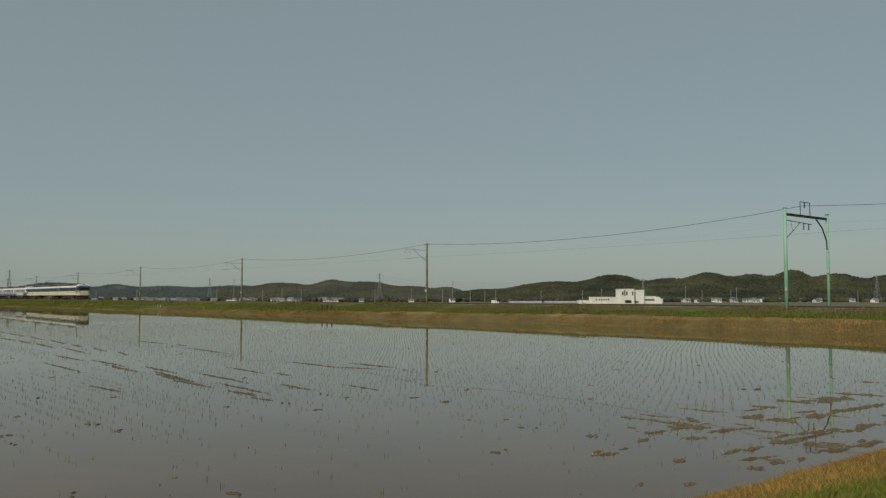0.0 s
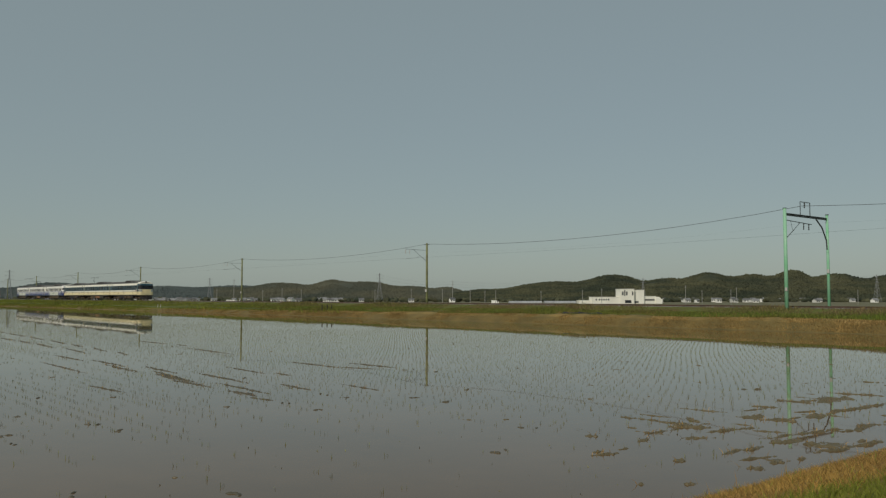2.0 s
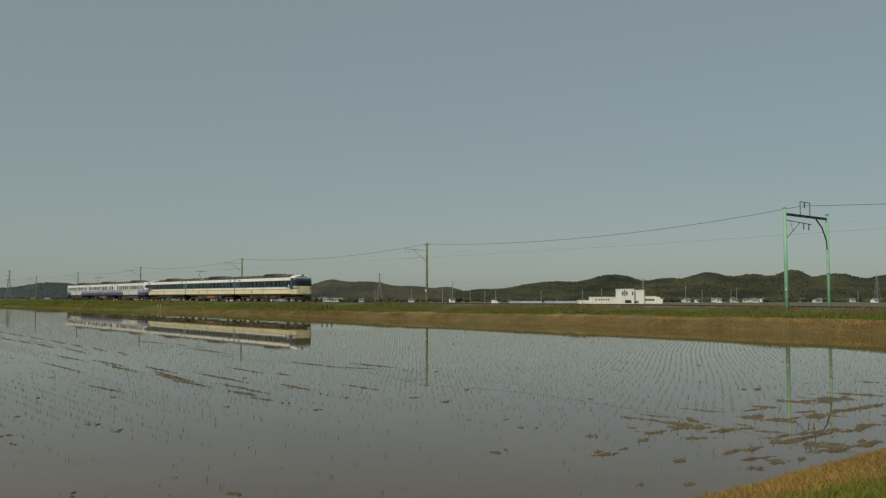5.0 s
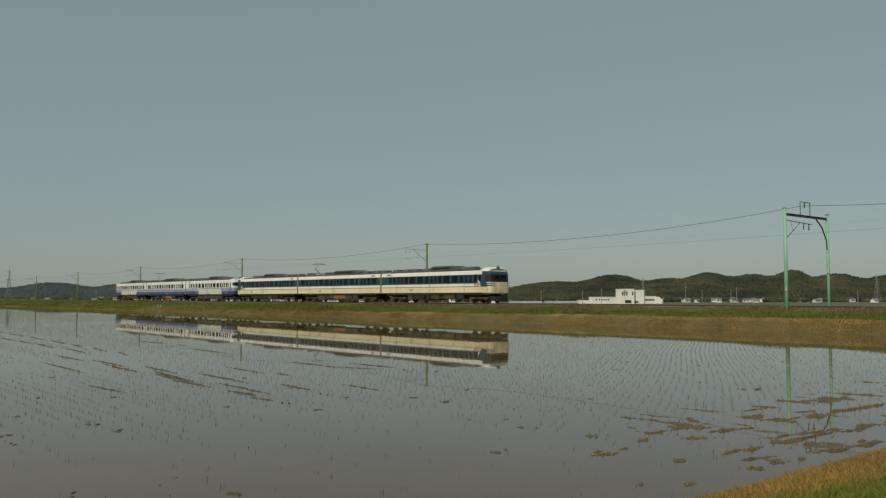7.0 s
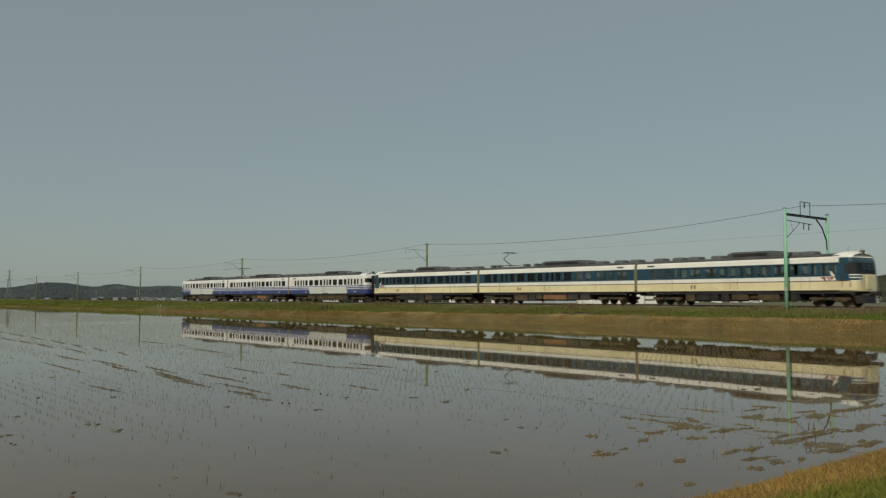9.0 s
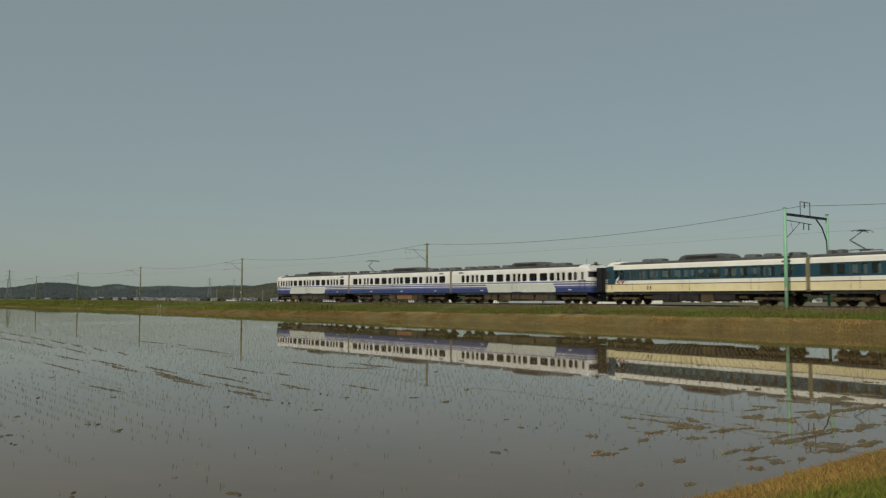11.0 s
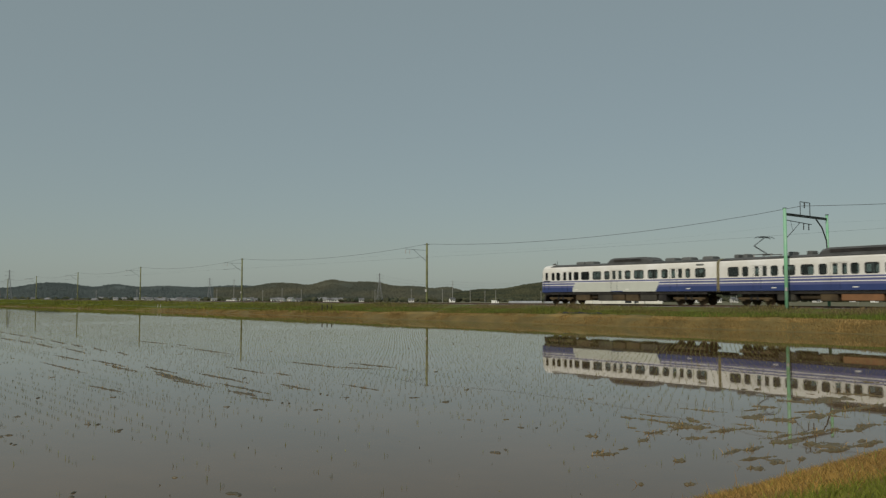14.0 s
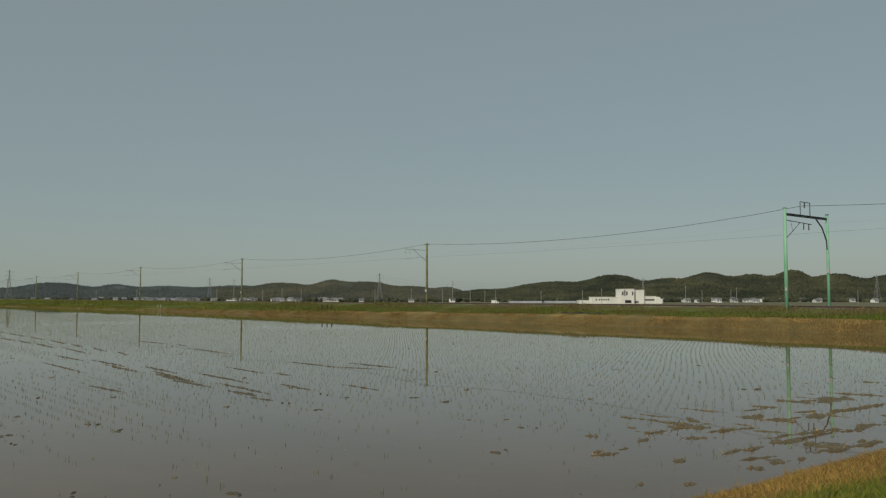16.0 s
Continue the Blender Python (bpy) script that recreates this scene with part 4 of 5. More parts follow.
def greenhouse(brg0, brg1, depth, label):
    k = depth / 1479.5
    p = ray_at((brg0 + brg1) / 2, depth, PLAIN)
    ob = thing("greenhouse", label, "greenhouse", pose(p.x, p.y, p.z), group="greenhouses on the plain")
    L = (brg1 - brg0) * k / 2
    sh = Shape()
    arc = [(4 * math.cos(a), 0.4 + 1.6 * math.sin(a)) for a in (math.pi * i / 10 for i in range(11))]
    sh.loft([[(x, y, z) for y, z in [(4, 0)] + arc + [(-4, 0)]] for x in np.linspace(-L, L, 12)], FILM)
    part("film", sh, ob)
    for i in range(12):
        x = -L + 2 * L * i / 11
        sh = Shape()
        sh.tube([(x, y * 1.01, z + 0.02) for y, z in arc], 0.06, PYLON, 5)
        part("hoop", sh, ob)


for a, b in ((900, 958), (962, 1018), (1020, 1046)):
    greenhouse(a, b, 760, "long low greenhouse under whitish plastic film")


def pylon(brg, top, depth, slim=False):
    k = depth / 1479.5
    H = 2.085 - PLAIN + (526 - top) * k
    p = ray_at(brg, depth, PLAIN)
    ob = thing("pylon", "slender steel lattice power pylon" if not slim else "slim concrete power pole", "pylon", pose(p.x, p.y, p.z, 0, 0, 20), group="power pylons")
    w = lambda z: max(0.35, (0.09 * H) * (1 - z / (0.8 * H)) + 0.35) if not slim else 0.25
    if slim:
        sh = Shape()
        sh.tube([(0, 0, 0), (0, 0, H)], [0.4, 0.25], CONCRETE, 8)
        part("pole", sh, ob)
    else:
        lv = [H * q for q in (0, 0.16, 0.3, 0.43, 0.55, 0.66, 0.76, 0.85, 0.93, 1.0)]
        for sx in (-1, 1):
            for sy in (-1, 1):
                sh = Shape()
                sh.tube([(sx * w(z), sy * w(z), z) for z in lv], 0.13, PYLON, 4)
                part("leg", sh, ob)
        sh = Shape()
        for a, b in zip(lv, lv[1:]):
            for f in range(4):
                c = [(-1, -1), (1, -1), (1, 1), (-1, 1)]
                (x0, y0), (x1, y1) = c[f], c[(f + 1) % 4]
                sh.tube([(x0 * w(a), y0 * w(a), a), (x1 * w(b), y1 * w(b), b)], 0.07, PYLON, 4)
                sh.tube([(x1 * w(a), y1 * w(a), a), (x0 * w(b), y0 * w(b), b)], 0.07, PYLON, 4)
        part("lacing", sh, ob)
    for q in (0.7, 0.82, 0.94):
        sh = Shape()
        r = (0.13 if not slim else 0.06) * H
        sh.tube([(-r, 0, q * H), (r, 0, q * H)], 0.12, PYLON, 4)
        part("cross_arm", sh, ob)
    return ob, p, H


PYLONS = [(18, 478, 900, False), (372, 492, 1150, False), (415, 495, 1150, True), (672, 484, 1000, False), (801, 497, 1000, True), (1137, 493, 1000, False), (1550, 486, 900, False), (1960, 486, 900, False)]
tops = [pylon(*q) for q in PYLONS]


def power_lines():
    ob = thing("power_line", "faint grey power lines between the pylons", "wire")
    for (o1, p, h), (o2, q, g) in zip(tops[3:], tops[4:]):
        for lvl in (0.7, 0.82, 0.94):
            for y in (-0.09, 0.09):
                sh = Shape()
                a, b = p + Vector((y * h, 0, lvl * h)), q + Vector((y * g, 0, lvl * g))
                sh.tube([a.lerp(b, i / 12) - Vector((0, 0, 14 * (i / 12) * (1 - i / 12))) for i in range(13)], 0.02, WIRE, 4)
                part("wire_span", sh, ob)


power_lines()


def tree_row():
    """Low trees and hedges at the foot of the hills and among the houses."""
    r = random.Random(31)
    spots = []
    for i in range(900):
        brg = r.uniform(-40, 1640)
        d = r.uniform(900, 1150)
        s = r.uniform(1.5, 4.2)
        spots.append((ray_at(brg, d, PLAIN + s * 0.4), s * r.uniform(0.7, 1.4), s))
    tagged(new("far_trees", scatter_mesh("far_trees", spots, FOREST, 8)), "low trees and hedges across the far plain", "trees", kind="stuff")


tree_row()


def van(brg, depth, length, height, turn):
    p = ray_at(brg, depth, PLAIN)
    ob = thing("van", "white box van parked on the far plain", "vehicle", pose(p.x, p.y, p.z, 0, 0, turn), group="vehicles on the plain")
    L, h = length / 2, height
    sh = Shape()
    sh.box((-L, -1.2, 0.55), (L - 1.8, 1.2, h), WALL, 0.08)
    part("cargo_box", sh, ob)
    sh = Shape()
    sh.loft([[(L - 1.75, y, 0.5), (L, y, 0.5), (L, y, 1.5), (L - 0.4, y, h * 0.82), (L - 1.75, y, h * 0.82)] for y in (-1.1, 1.1)], WALL)
    cab = part("cab", sh, ob)
    sh = Shape()
    sh.box((L - 1.5, -1.13, 1.5), (L - 0.55, -1.09, h * 0.75), DARKWIN)
    part("side_window", sh, cab)
    for x in (-L + 1.2, L - 1.0):
        for y in (-1.0, 1.0):
            sh = Shape()
            sh.tube([(x, y - 0.13, 0.45), (x, y + 0.13, 0.45)], 0.45, BLACK, 12)
            part("wheel", sh, ob)


van(412, 640, 8.5, 3.4, 4)
van(876, 640, 5.5, 3.0, 8)


def utility_pole(brg, depth, H):
    p = ray_at(brg, depth, PLAIN)
    ob = thing("utility_pole", "thin concrete utility pole on the far plain", "utility pole", pose(p.x, p.y, p.z, 0, 0, brg % 40), group="utility poles on the plain")
    sh = Shape()
    sh.tube([(0, 0, 0), (0, 0, H)], [0.2, 0.13], CONCRETE, 7)
    part("pole", sh, ob)
    for q in (0.95, 0.88):
        sh = Shape()
        sh.tube([(-0.9, 0, q * H), (0.9, 0, q * H)], 0.06, PYLON, 5)
        part("cross_arm", sh, ob)


for brg, d, H in ((172, 640, 11), (244, 700, 12), (385, 560, 11), (466, 620, 11), (500, 600, 12), (534, 640, 11), (664, 560, 11), (728, 640, 12), (783, 560, 11), (832, 600, 11), (858, 560, 10), (877, 620, 11), (957, 600, 10), (1030, 640, 11),
                 (1064, 640, 12), (1212, 600, 14), (1241, 640, 11), (1292, 600, 11), (1302, 640, 13), (1516, 600, 11)):
    utility_pole(brg, d, H)


# ---- grass, rice and mud ----
def blades(name, roots, heights, widths, lean, material, seed, label, category):
    """Many bent blades, each two triangles wide at the foot, joined into one mesh."""
    rs = np.random.RandomState(seed)
    n = len(roots)
    a = rs.uniform(0, 2 * np.pi, n)
    side = np.stack([np.cos(a), np.sin(a), np.zeros(n)], 1) * (widths / 2)[:, None]
    b = rs.uniform(0, 2 * np.pi, n)
    tilt = np.stack([np.cos(b), np.sin(b), np.zeros(n)], 1) * (heights * lean * rs.uniform(0.2, 1.0, n))[:, None]
    up = np.zeros((n, 3))
    up[:, 2] = heights
    mid = roots + up * 0.55 + tilt * 0.35
    V = np.stack([roots - side, roots + side, mid + side * 0.7, mid - side * 0.7, roots + up + tilt], 1).reshape(-1, 3)
    k = np.arange(n) * 5
    faces = np.concatenate([np.stack([k, k + 1, k + 2], 1), np.stack([k, k + 2, k + 3], 1), np.stack([k + 3, k + 2, k + 4], 1)])
    me = bpy.data.meshes.new(name)
    me.vertices.add(len(V))
    me.vertices.foreach_set("co", V.ravel())
    me.loops.add(faces.size)
    me.loops.foreach_set("vertex_index", faces.ravel().astype(np.int32))
    me.polygons.add(len(faces))
    me.polygons.foreach_set("loop_start", (np.arange(len(faces)) * 3).astype(np.int32))
    me.materials.append(material)
    me.update(calc_edges=True)
    return tagged(new(name, me), label, category, kind="stuff")


BX = np.array([-N.x * DIST, -N.y * DIST, 0.0])
TX, NX = np.array(T), np.array(N)


def places(s, off, z):
    o = off + np.array([bend(float(q)) + min(1.0, max(0.0, (8.5 - float(p)) / 4.5)) * curve(float(q)) for q, p in zip(s, off)])
    return BX[None] + TX[None] * s[:, None] + NX[None] * o[:, None] + np.stack([0 * z, 0 * z, z], 1)


def profile(off):
    xs = [q[0] for q in SECTION]
    return np.interp(off, xs, [q[1] for q in SECTION])


def bank_grass():
    rs = np.random.RandomState(21)

    def strip(name, n, o0, o1, h, w, material, label, shift, seed, s0=-230, s1=None):
        s = rs.uniform(s0, s1, n) if s1 else np.where(rs.uniform(0, 1, n) < 0.65, rs.uniform(-105, -8, n), rs.uniform(s0, 5, n))
        off = rs.uniform(o0, o1, n)
        z = profile(off) - 0.05
        sh = np.array([bank(float(q)) for q in s]) * np.clip((off - 6) / 2, 0, 1) if shift else 0
        tall = np.array([0.7 + 0.6 * wob(float(q), float(p), 0.25) + 0.4 * wob(float(q), 2.0, 0.05) for q, p in zip(s, off)])
        hh = h * np.clip(tall, 0.25, 1.6) * rs.uniform(0.6, 1.3, n)
        z = z * np.where(off > 8, 1 - 0.42 * np.clip((-s - 45) / 60, 0, 1), 1.0)
        blades(name, places(s, off + sh, z), hh, np.full(n, w) * rs.uniform(0.6, 1.4, n), 0.7, material, seed, label, "grass")
    strip("green_grass", 80000, 4.2, 9.5, 0.36, 0.05, BLADE_GREEN, "tall green grass on the railway bank", True, 1)
    strip("verge_grass", 50000, 1.75, 5.4, 0.34, 0.045, BLADE_OLIVE, "short olive grass and weeds along the ballast", False, 7)
    # sunlight on the distant bank is put into these brighter blades
    strip("far_grass", 40000, 2.2, 10.5, 0.36, 0.09, BLADE_FRESH_LIT, "sunlit-bright green grass on the distant bank", True, 11, -330, -75)
    strip("edge_grass", 24000, 8.0, 11.2, 0.26, 0.1, BLADE_FRESH_LIT, "sunlit-bright green grass down to the distant water's edge", True, 15, -330, -122)
    strip("dead_grass", 14000, 1.8, 9.0, 0.26, 0.035, BLADE_FAR, "dry stalks among the green grass of the bank", True, 2)
    strip("dry_grass", 95000, 9.5, 11.25, 0.17, 0.05, BLADE_FAR, "matted dry grass on the paddy's far bund", True, 3)
    strip("pale_straw", 36000, 9.3, 10.25, 0.13, 0.05, BLADE_PALE, "pale straw along the top edge of the far bund", True, 8)
    strip("field_weeds", 26000, -18.0, -2.6, 0.4, 0.05, BLADE_OLIVE, "weeds beyond the track", False, 4)
    n = 30                                                 # pale dead reeds standing in clumps
    c = rs.uniform(-75, -22, n)
    s = np.repeat(c, 14) + rs.normal(0, 0.25, 14 * n)
    off = np.repeat(rs.uniform(7.6, 9.6, n), 14) + rs.normal(0, 0.15, 14 * n)
    sh = np.array([bank(float(q)) for q in s]) * np.clip((off - 6) / 2, 0, 1)
    blades("dead_reeds", places(s, off + sh, profile(off) - 0.05), rs.uniform(0.15, 0.45, 14 * n), rs.uniform(0.015, 0.035, 14 * n), 0.9, BLADE_FAR, 13, "clumps of pale dead reeds on the bank", "grass")


bank_grass()


def bund_z(s):
    up = np.clip((s + 5.8) / 2.2, 0, 1)
    return -0.14 + 0.5 * (up * up * (3 - 2 * up))


def near_grass():
    rs = np.random.RandomState(22)
    n = 150000
    s, off = rs.uniform(-5.45, -2.2, n), rs.uniform(38, 54, n)
    edge = 0.25 * np.array([wob(float(q), 4.0, 0.9) for q in off])
    ok = s > -5.12 + edge
    s, off = s[ok], off[ok]
    n = len(s)
    green = rs.uniform(0, 1, n) < np.clip((s + 3.85 + 0.25 * np.array([wob(float(q), 9.0, 0.9) for q in off])) / 0.3, 0.02, 0.95)
    z = bund_z(s) - 0.01
    h = rs.uniform(0.03, 0.085, n)
    for name, pick, material, label, k in (("dry_bund_grass", ~green, BLADE_DRY, "straw-coloured dry grass along the bund's edge", 1.0), ("green_bund_grass", green, BLADE_FRESH_LIT, "fresh green grass on the near bund", 1.5)):
        blades(name, places(s[pick], off[pick], z[pick]), h[pick] * k, rs.uniform(0.004, 0.009, pick.sum()), 1.3, material, 5, label, "grass")
    m = 70
    s, off = rs.uniform(-5.4, -4.6, m), rs.uniform(42, 54, m)
    blades("dry_stalks", places(s, off, bund_z(s)), rs.uniform(0.1, 0.24, m), np.full(m, 0.007), 0.35, BLADE_DRY, 9, "single tall dry stalks at the bund's edge", "grass")


near_grass()


def rice():
    """Seedlings in rows parallel to the track, six rows to a pass of the planting machine."""
    rs = np.random.RandomState(23)
    S, O, R = [], [], []
    for i, o in enumerate(np.arange(12.6, 58.5, 0.3)):
        s = np.arange(-185, -6.0, 0.2)
        S.append(s + rs.normal(0, 0.008, len(s)) + 0.1 * np.sin(o * 0.35))
        O.append(np.full(len(s), o) + rs.normal(0, 0.012, len(s)) + 0.12 * np.sin(s * 0.06))
        R.append(np.full(len(s), i % 6))
    s, o, row = np.concatenate(S), np.concatenate(O), np.concatenate(R)
    keep = np.array([min(0.97, 1.1 + 1.5 * wob(a, b, 0.07) + 0.3 * wob(a, b, 0.5)) for a, b in zip(s.tolist(), o.tolist())])
    away = np.hypot(s, o - 58.9)
    near = np.where(o > 49.5, np.clip((-s - 10.5) / 5, 0.12, 1), np.clip((away - 9) / 8, 0.45, 1))
    # the machine's outer rows stand better than the drowned ones between
    near = np.where((row == 0) & (s < -11), np.maximum(near, 0.85), near * np.where((o > 48) & (row > 3), 0.5, 1.0))
    ok = rs.uniform(0, 1, len(s)) < keep * near * np.where(s > -24, np.clip((-s + 16) / 40, 0.55, 1), 1.0) * np.where(s < -75, np.clip((o - 18) / 16, 0.03, 1), 1.0)
    s, o = s[ok], o[ok]
    k = 3
    roots = places(np.repeat(s, k) + rs.normal(0, 0.016, k * len(s)), np.repeat(o, k) + rs.normal(0, 0.016, k * len(s)), np.full(k * len(s), -0.02))
    n = len(roots)
    blades("rice_seedlings", roots, rs.uniform(0.045, 0.09, n), rs.uniform(0.005, 0.01, n), 0.3, RICE, 6, "sparse young rice seedlings standing in rows in water", "rice")


rice()


def debris():
    """Specks of straw and weed afloat near the bund."""
    rs = np.random.RandomState(41)
    n = 420
    s, o = -6 - 22 * rs.uniform(0, 1, n) ** 1.6, rs.uniform(36, 58, n)
    a = np.hypot(s, o - 58.9) > 7.5
    s, o = s[a], o[a]
    n = len(s)
    blades("floating_straw", places(s, o, np.full(n, -0.004)), rs.uniform(0.008, 0.03, n), rs.uniform(0.006, 0.02, n), 2.5, RICE, 14, "bits of straw and weed afloat on the water", "straw")


debris()


STRAW_SPOTS = []


def mud_ridge(s, off, length, width, turn, seed, depth=0.034, material=MUD):
    """A low bank of mud and straw that breaks the water here and there."""
    sh = Shape()
    n, m = min(110, max(10, int(length / 0.04))), 11
    grid = []
    for i in range(n + 1):
        u = 2 * i / n - 1
        mid = width * 0.5 * noise.noise((seed * 3.1, u * length * 1.3, 0))
        wid = width * (1 - u * u) ** 0.35 * (0.8 + (0.5 if width > 0.15 else 0.25) * noise.noise((seed, u * length * 2.5, 1.3)))
        row = []
        for j in range(m):
            q = 2 * j / (m - 1) - 1
            x, y = u * length / 2, mid + q * wid / 2
            rough = noise.noise((x * 4, y * 9, seed)) + 1.1 * noise.noise((x * 17, y * 21, seed + 5))
            row.append((x, y, -depth + 0.044 * (1 - q * q) ** 0.7 * (1 - u * u) ** 0.4 + min(0.034, 0.008 + 0.1 * width) * rough))
        grid.append(row)
    for i in range(n + 1):
        sh.v += grid[i]
    for i in range(n):
        for j in range(m - 1):
            a = i * m + j
            sh.f.append((a, a + m, a + m + 1, a + 1))
            sh.m.append(sh.slot(material))
    p = W(s, off, 0)
    ob = new("mud_ridge", sh.data("mud_ridge", False))
    ob.matrix_basis = pose(p.x, p.y, 0, 0, 0, heading(s) + turn)
    r = random.Random(seed)
    for i in range(int((26 if width > 0.15 else 8) * length)):
        row = r.choice(grid)
        v = r.choice(row)
        if v[2] > -0.004:
            STRAW_SPOTS.append(tuple(ob.matrix_basis @ Vector(v)))
    return tagged(ob, "low ridge of brown mud and straw breaking the water", "mud", group="mud ridges in the paddy", kind="stuff")


# along, across, length, width and turn of the mud that shows
TURNED_MUD = [(-8.6, 47.1, 1.6, 0.12, 11), (-9.1, 46.6, 0.6, 0.06, 18), (-8.4, 46.5, 0.5, 0.1, -12), (-8.0, 47.2, 0.7, 0.3, 51), (-8.0, 47.9, 0.8, 0.08, -78), (-7.4, 46.9, 0.9, 0.14, 86),
              (-7.3, 48.0, 0.5, 0.25, 74), (-8.4, 49.1, 0.2, 0.25, 35), (-7.7, 48.8, 0.3, 0.14, -74), (-8.5, 48.0, 0.2, 0.06, 25), (-7.9, 45.4, 0.5, 0.3, -89), (-7.4, 45.4, 0.4, 0.3, 82),
              (-8.5, 44.0, 0.6, 0.06, 26), (-8.5, 42.8, 1.0, 0.1, 14), (-8.3, 41.9, 1.4, 0.6, 90), (-8.4, 40.6, 1.3, 0.08, 22), (-9.3, 37.7, 0.7, 0.06, 37), (-7.7, 44.0, 0.6, 0.06, 82), (-7.3, 44.4, 0.7, 0.4, -81)]
BUND_MUD = [(-7.4, 44.9, 0.6, 0.06, -86), (-7.3, 42.8, 2.3, 0.16, -82), (-6.5, 46.5, 1.9, 0.1, 90), (-6.2, 45.1, 1.6, 0.18, -81), (-6.3, 47.3, 0.6, 0.3, -83), (-5.5, 47.1, 1.8, 0.12, -87), (-5.7, 47.2, 0.6, 0.5, 78),
            (-5.5, 46.4, 0.4, 0.25, -86), (-6.3, 48.4, 1.0, 0.1, -81), (-6.4, 49.7, 0.2, 0.16, 81), (-5.6, 48.8, 0.4, 0.28, 72), (-5.5, 49.4, 0.2, 0.22, -83), (-5.5, 48.4, 0.2, 0.1, -83), (-5.9, 51.2, 0.1, 0.1, -86),
            (-5.6, 50.7, 0.2, 0.12, 69), (-7.3, 50.1, 0.5, 0.08, -88), (-7.5, 50.0, 0.3, 0.07, -82), (-7.4, 49.6, 0.2, 0.05, -77), (-10.2, 41.3, 0.3, 0.08, 87)]
RUTS = [(-44.5, 47.9, 27.5, 0.1, -2), (-40.3, 49.2, 15.7, 0.12, 0), (-26.8, 51.8, 5.3, 0.08, 7), (-24.4, 49.9, 15.6, 0.13, 6), (-23.4, 50.4, 6.8, 0.2, 4), (-21.3, 50.5, 2.6, 0.3, 6), (-19.8, 50.7, 2.1, 0.14, 11),
        (-21.9, 48.0, 3.6, 0.09, 6), (-31.0, 45.3, 4.7, 0.08, 3), (-37.8, 44.7, 5.5, 0.07, 4), (-22.7, 45.5, 3.1, 0.12, 8), (-20.8, 45.2, 1.2, 0.05, 30), (-21.4, 44.3, 2.5, 0.09, 10), (-18.0, 50.2, 3.0, 0.12, 8),
        (-17.0, 50.7, 1.1, 0.2, 12), (-15.8, 50.9, 0.6, 0.08, 19), (-16.4, 48.0, 1.5, 0.06, 7), (-19.8, 52.7, 2.0, 0.08, 15)]
CLODS = [(-23.3, 52.8), (-17.9, 53.0), (-18.9, 54.2), (-14.7, 50.8), (-13.6, 50.8), (-14.7, 49.3), (-14.0, 48.2), (-18.4, 44.2), (-19.4, 44.3), (-20.0, 49.2), (-15.0, 51.9), (-13.4, 54.5), (-14.4, 54.5), (-14.0, 55.9),
         (-13.1, 56.0), (-9.4, 56.3), (-8.4, 54.8), (-12.9, 48.2), (-14.4, 46.5), (-8.3, 51.0), (-9.6, 49.3), (-10.4, 41.6), (-17.3, 37.0), (-16.1, 55.3), (-17.0, 49.3), (-15.6, 49.3)]


def mud():
    r = random.Random(77)
    # beside the near bund, where the machine turned
    for s, off, length, width, turn in TURNED_MUD + BUND_MUD:
        mud_ridge(s, off, length * 1.15, width * 1.4 + 0.04, turn, r.randint(1, 90), 0.03)
    for i in range(24):
        mud_ridge(-5.7 - r.random() ** 1.3 * 3.4, 34 + 15 * r.random(), r.uniform(0.25, 1.2), r.uniform(0.06, 0.16), r.choice((r.uniform(80, 100), r.uniform(8, 24))), 100 + i)
    # long wheel ruts parallel to the track, in broken pieces
    for s0, off0, length, width, turn in RUTS:
        a = 0.0
        while a < length:
            L = min(r.uniform(2.5, 6.0), length - a + 0.3)
            u = a + L / 2 - length / 2
            q = radians(turn)
            mud_ridge(s0 + u * math.cos(q), off0 - u * math.sin(q) + r.uniform(-0.04, 0.04), L * 1.1, width * r.uniform(0.5, 0.8) + 0.03, turn + r.uniform(-1, 1), r.randint(200, 999), 0.028, RUT)
            a += L * r.uniform(0.9, 1.15)
    for s, off in CLODS:
        for i in range(2):
            mud_ridge(s + r.uniform(-0.15, 0.15), off + r.uniform(-0.15, 0.15), r.uniform(0.1, 0.24), r.uniform(0.06, 0.13), r.uniform(-40, 70), r.randint(1, 900), 0.03, RUT)
    for i in range(70):
        mud_ridge(r.uniform(-50, -8), r.uniform(28, 57), r.uniform(0.1, 0.3), r.uniform(0.05, 0.12), r.uniform(-30, 60), 300 + i)
    P = np.array(STRAW_SPOTS)
    rs = np.random.RandomState(4)
    blades("mud_straw", P, rs.uniform(0.02, 0.08, len(P)), rs.uniform(0.006, 0.014, len(P)), 1.6, BLADE_DRY, 12, "bits of old straw and stubble stuck in the mud", "straw")


mud()


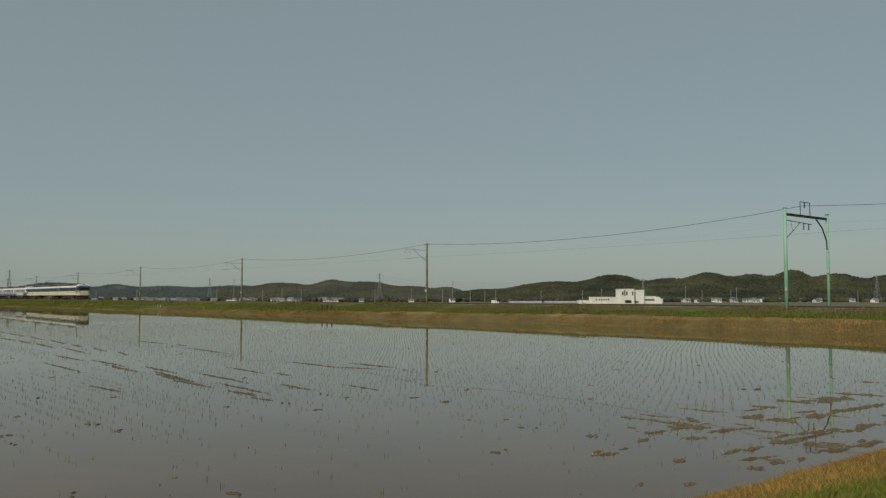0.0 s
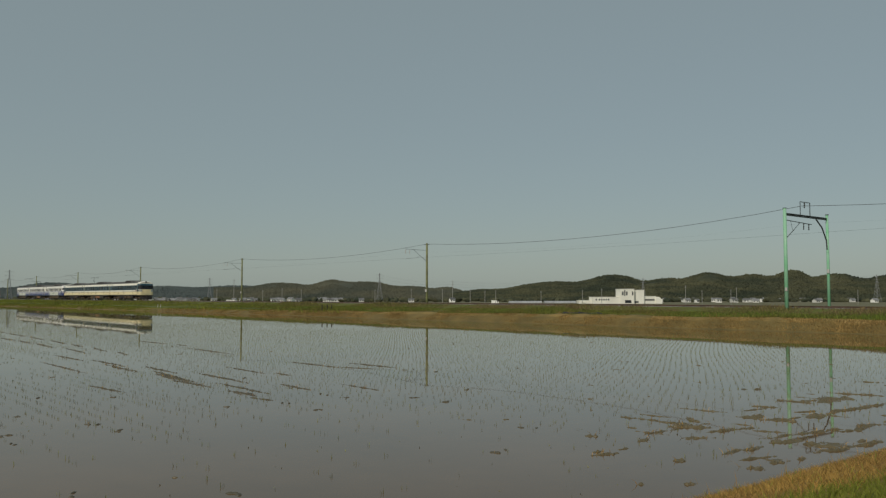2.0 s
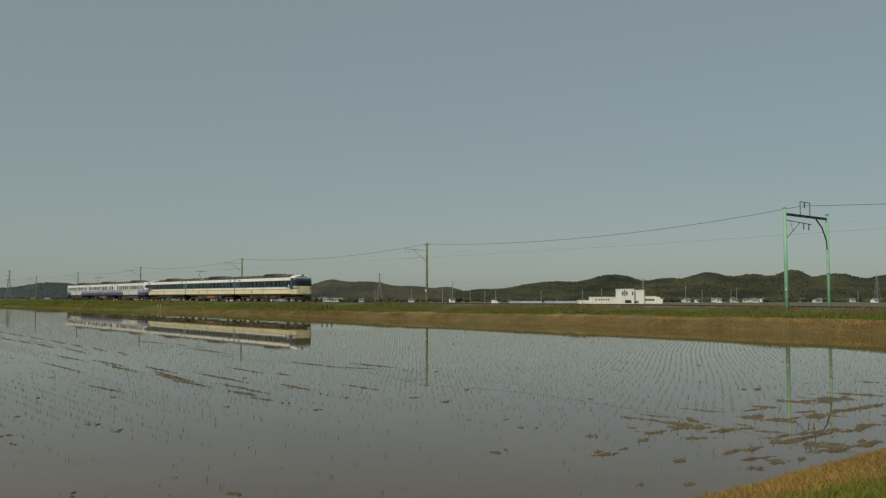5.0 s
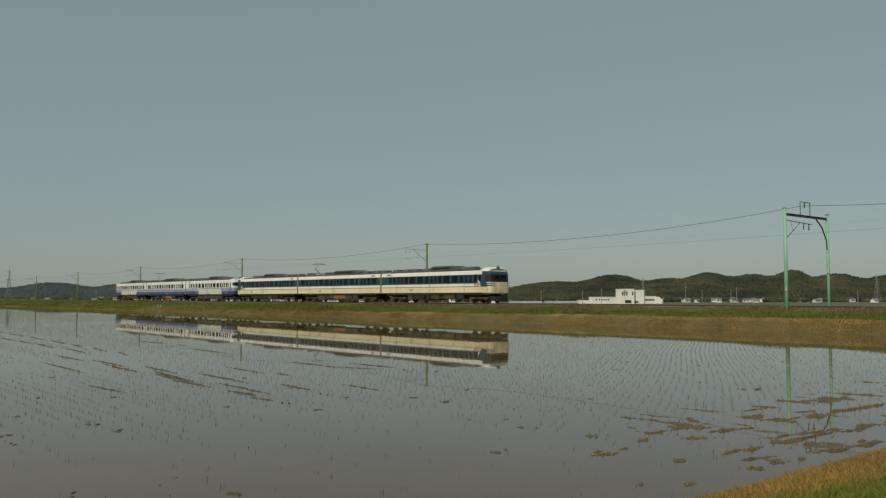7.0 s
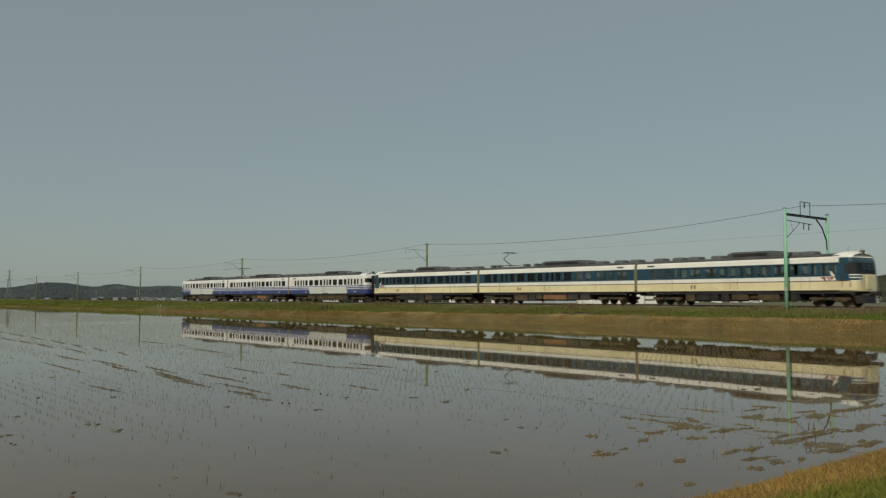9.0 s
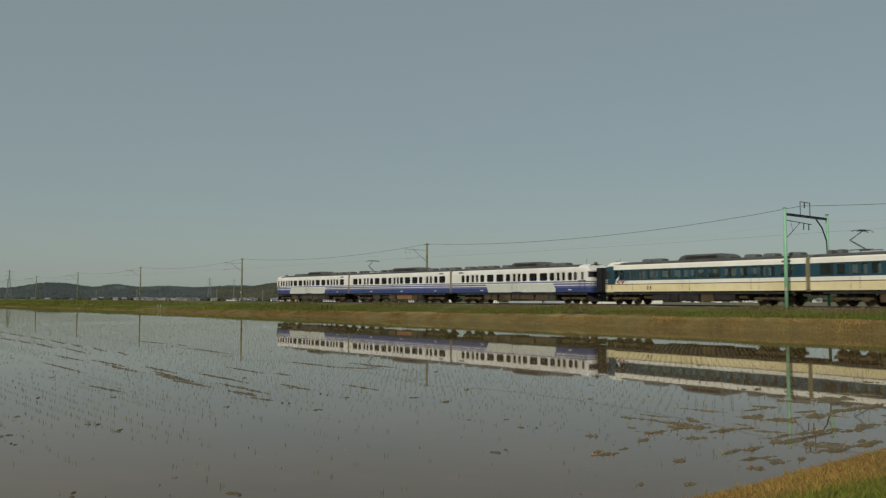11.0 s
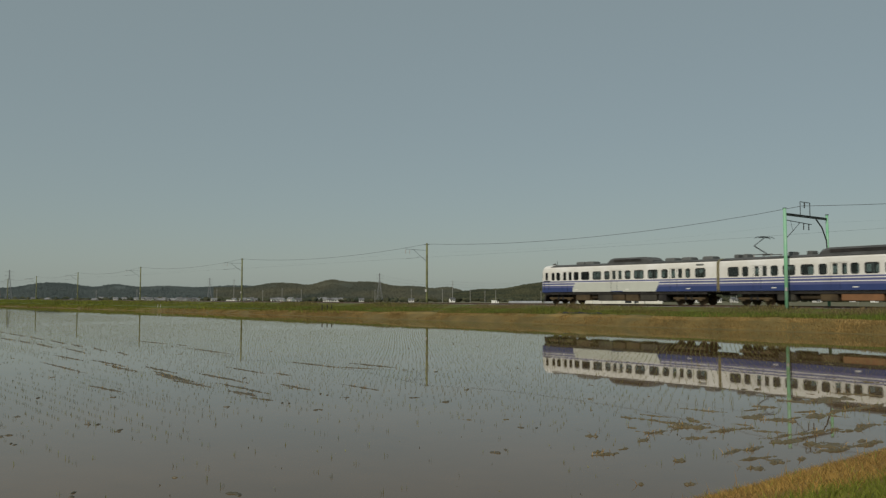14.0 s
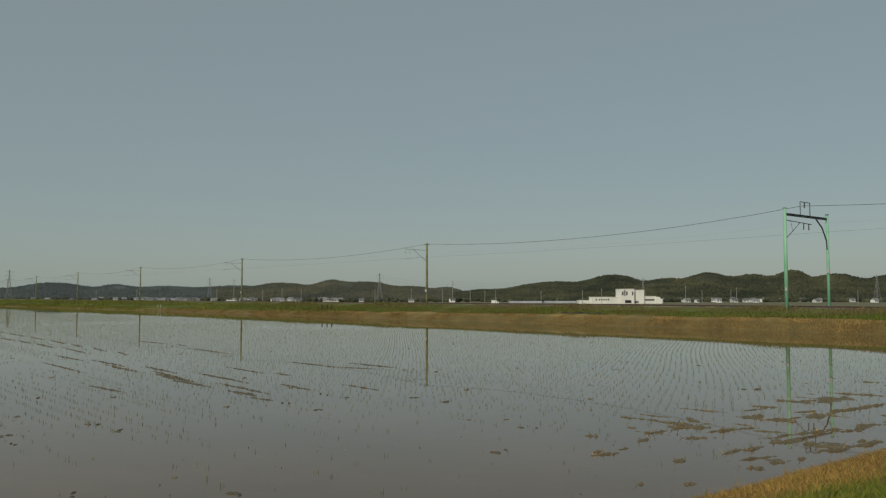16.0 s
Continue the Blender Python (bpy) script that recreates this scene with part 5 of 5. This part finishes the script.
def wayside():
    for brg in (571, 580, 588):
        p = ray_at(brg, 92, 0)
        ob = thing("post", "short dark wooden post on the bank", "post", pose(p.x, p.y, 0.5), group="dark posts on the bank")
        sh = Shape()
        sh.tube([(0, 0, 0), (0, 0, 0.72), (0.02, 0, 0.76)], [0.07, 0.06, 0.03], DARKPOST, 7)
        part("shaft", sh, ob)
    sh = Shape()
    a = W(-46, 8.5, 0.66)
    n = 22
    rings = []
    for i in range(n):
        p = W(-46.2 + i * 0.2, 8.3 + 0.15 * wob(i, 2, 0.5), 0.62)
        h = 0.26 + 0.08 * wob(i, 5, 0.7)
        rings.append([p, p + N * 0.35, p + N * 0.3 + Vector((0, 0, h * 0.7)), p + Vector((0, 0, h))])
    sh.loft(rings, NET)
    tagged(new("black_sheet", sh.data("black_sheet")), "low crumpled black plastic sheet on the bund", "plastic sheet")

    for brg in (281, 286):
        p = ray_at(brg, 128, 0.45)
        ob = thing("stake", "short whitish stake on the far bund", "stake", pose(p.x, p.y, p.z, 0, 4, 0), group="white stakes on the bund")
        sh = Shape()
        sh.tube([(0, 0, 0), (0, 0, 0.48), (0, 0, 0.52)], [0.05, 0.045, 0.02], PORCELAIN, 7)
        part("shaft", sh, ob)
    p = W(-306, 3.0, 1.0)
    ob = thing("marker_board", "small orange marker board on a post by the track", "sign", pose(p.x, p.y, p.z))
    sh = Shape()
    sh.tube([(0, 0, -0.3), (0, 0, 2.6)], 0.06, STEEL, 6)
    part("post", sh, ob)
    sh = Shape()
    sh.box((-0.22, -0.1, 1.4), (0.22, -0.06, 3.0), ORANGE, 0.02)
    part("board", sh, ob, "orange board")


wayside()
lay_sleepers()


# ---- motion ----
def motions():
    """Each car runs along the bent track; the way of the train's head, second by second."""
    head = [(0, -210.0), (0.5, -198.2), (1, -186.8), (1.5, -175.9), (2, -165.0), (2.5, -154.2), (3, -143.6), (3.5, -133.0), (4, -122.6), (4.5, -112.0), (5, -101.7),
            (5.5, -91.5), (6, -81.5), (6.5, -71.5), (7, -61.7), (7.5, -52.0), (8, -42.5), (8.5, -33.3), (9, -24.3), (9.5, -15.3), (10, -6.4), (10.5, 2.5), (11, 11.3),
            (11.5, 20.1), (12, 28.9), (12.5, 37.7), (13, 46.4), (13.5, 55.15), (14, 63.8), (14.5, 72.4), (15, 80.95), (15.5, 89.6), (16, 98.1)]
    for k, car in enumerate(CARS):
        rows = []
        for t, s in head:
            a, b = W(s - 20 * k - 3, 0, RAIL_Z), W(s - 20 * k - 17, 0, RAIL_Z)
            c, d = (a + b) / 2, a - b
            rows.append((t, pose(c.x, c.y, c.z, 0, 0, math.degrees(math.atan2(d.y, d.x)))))
        walk(car, rows)


motions()
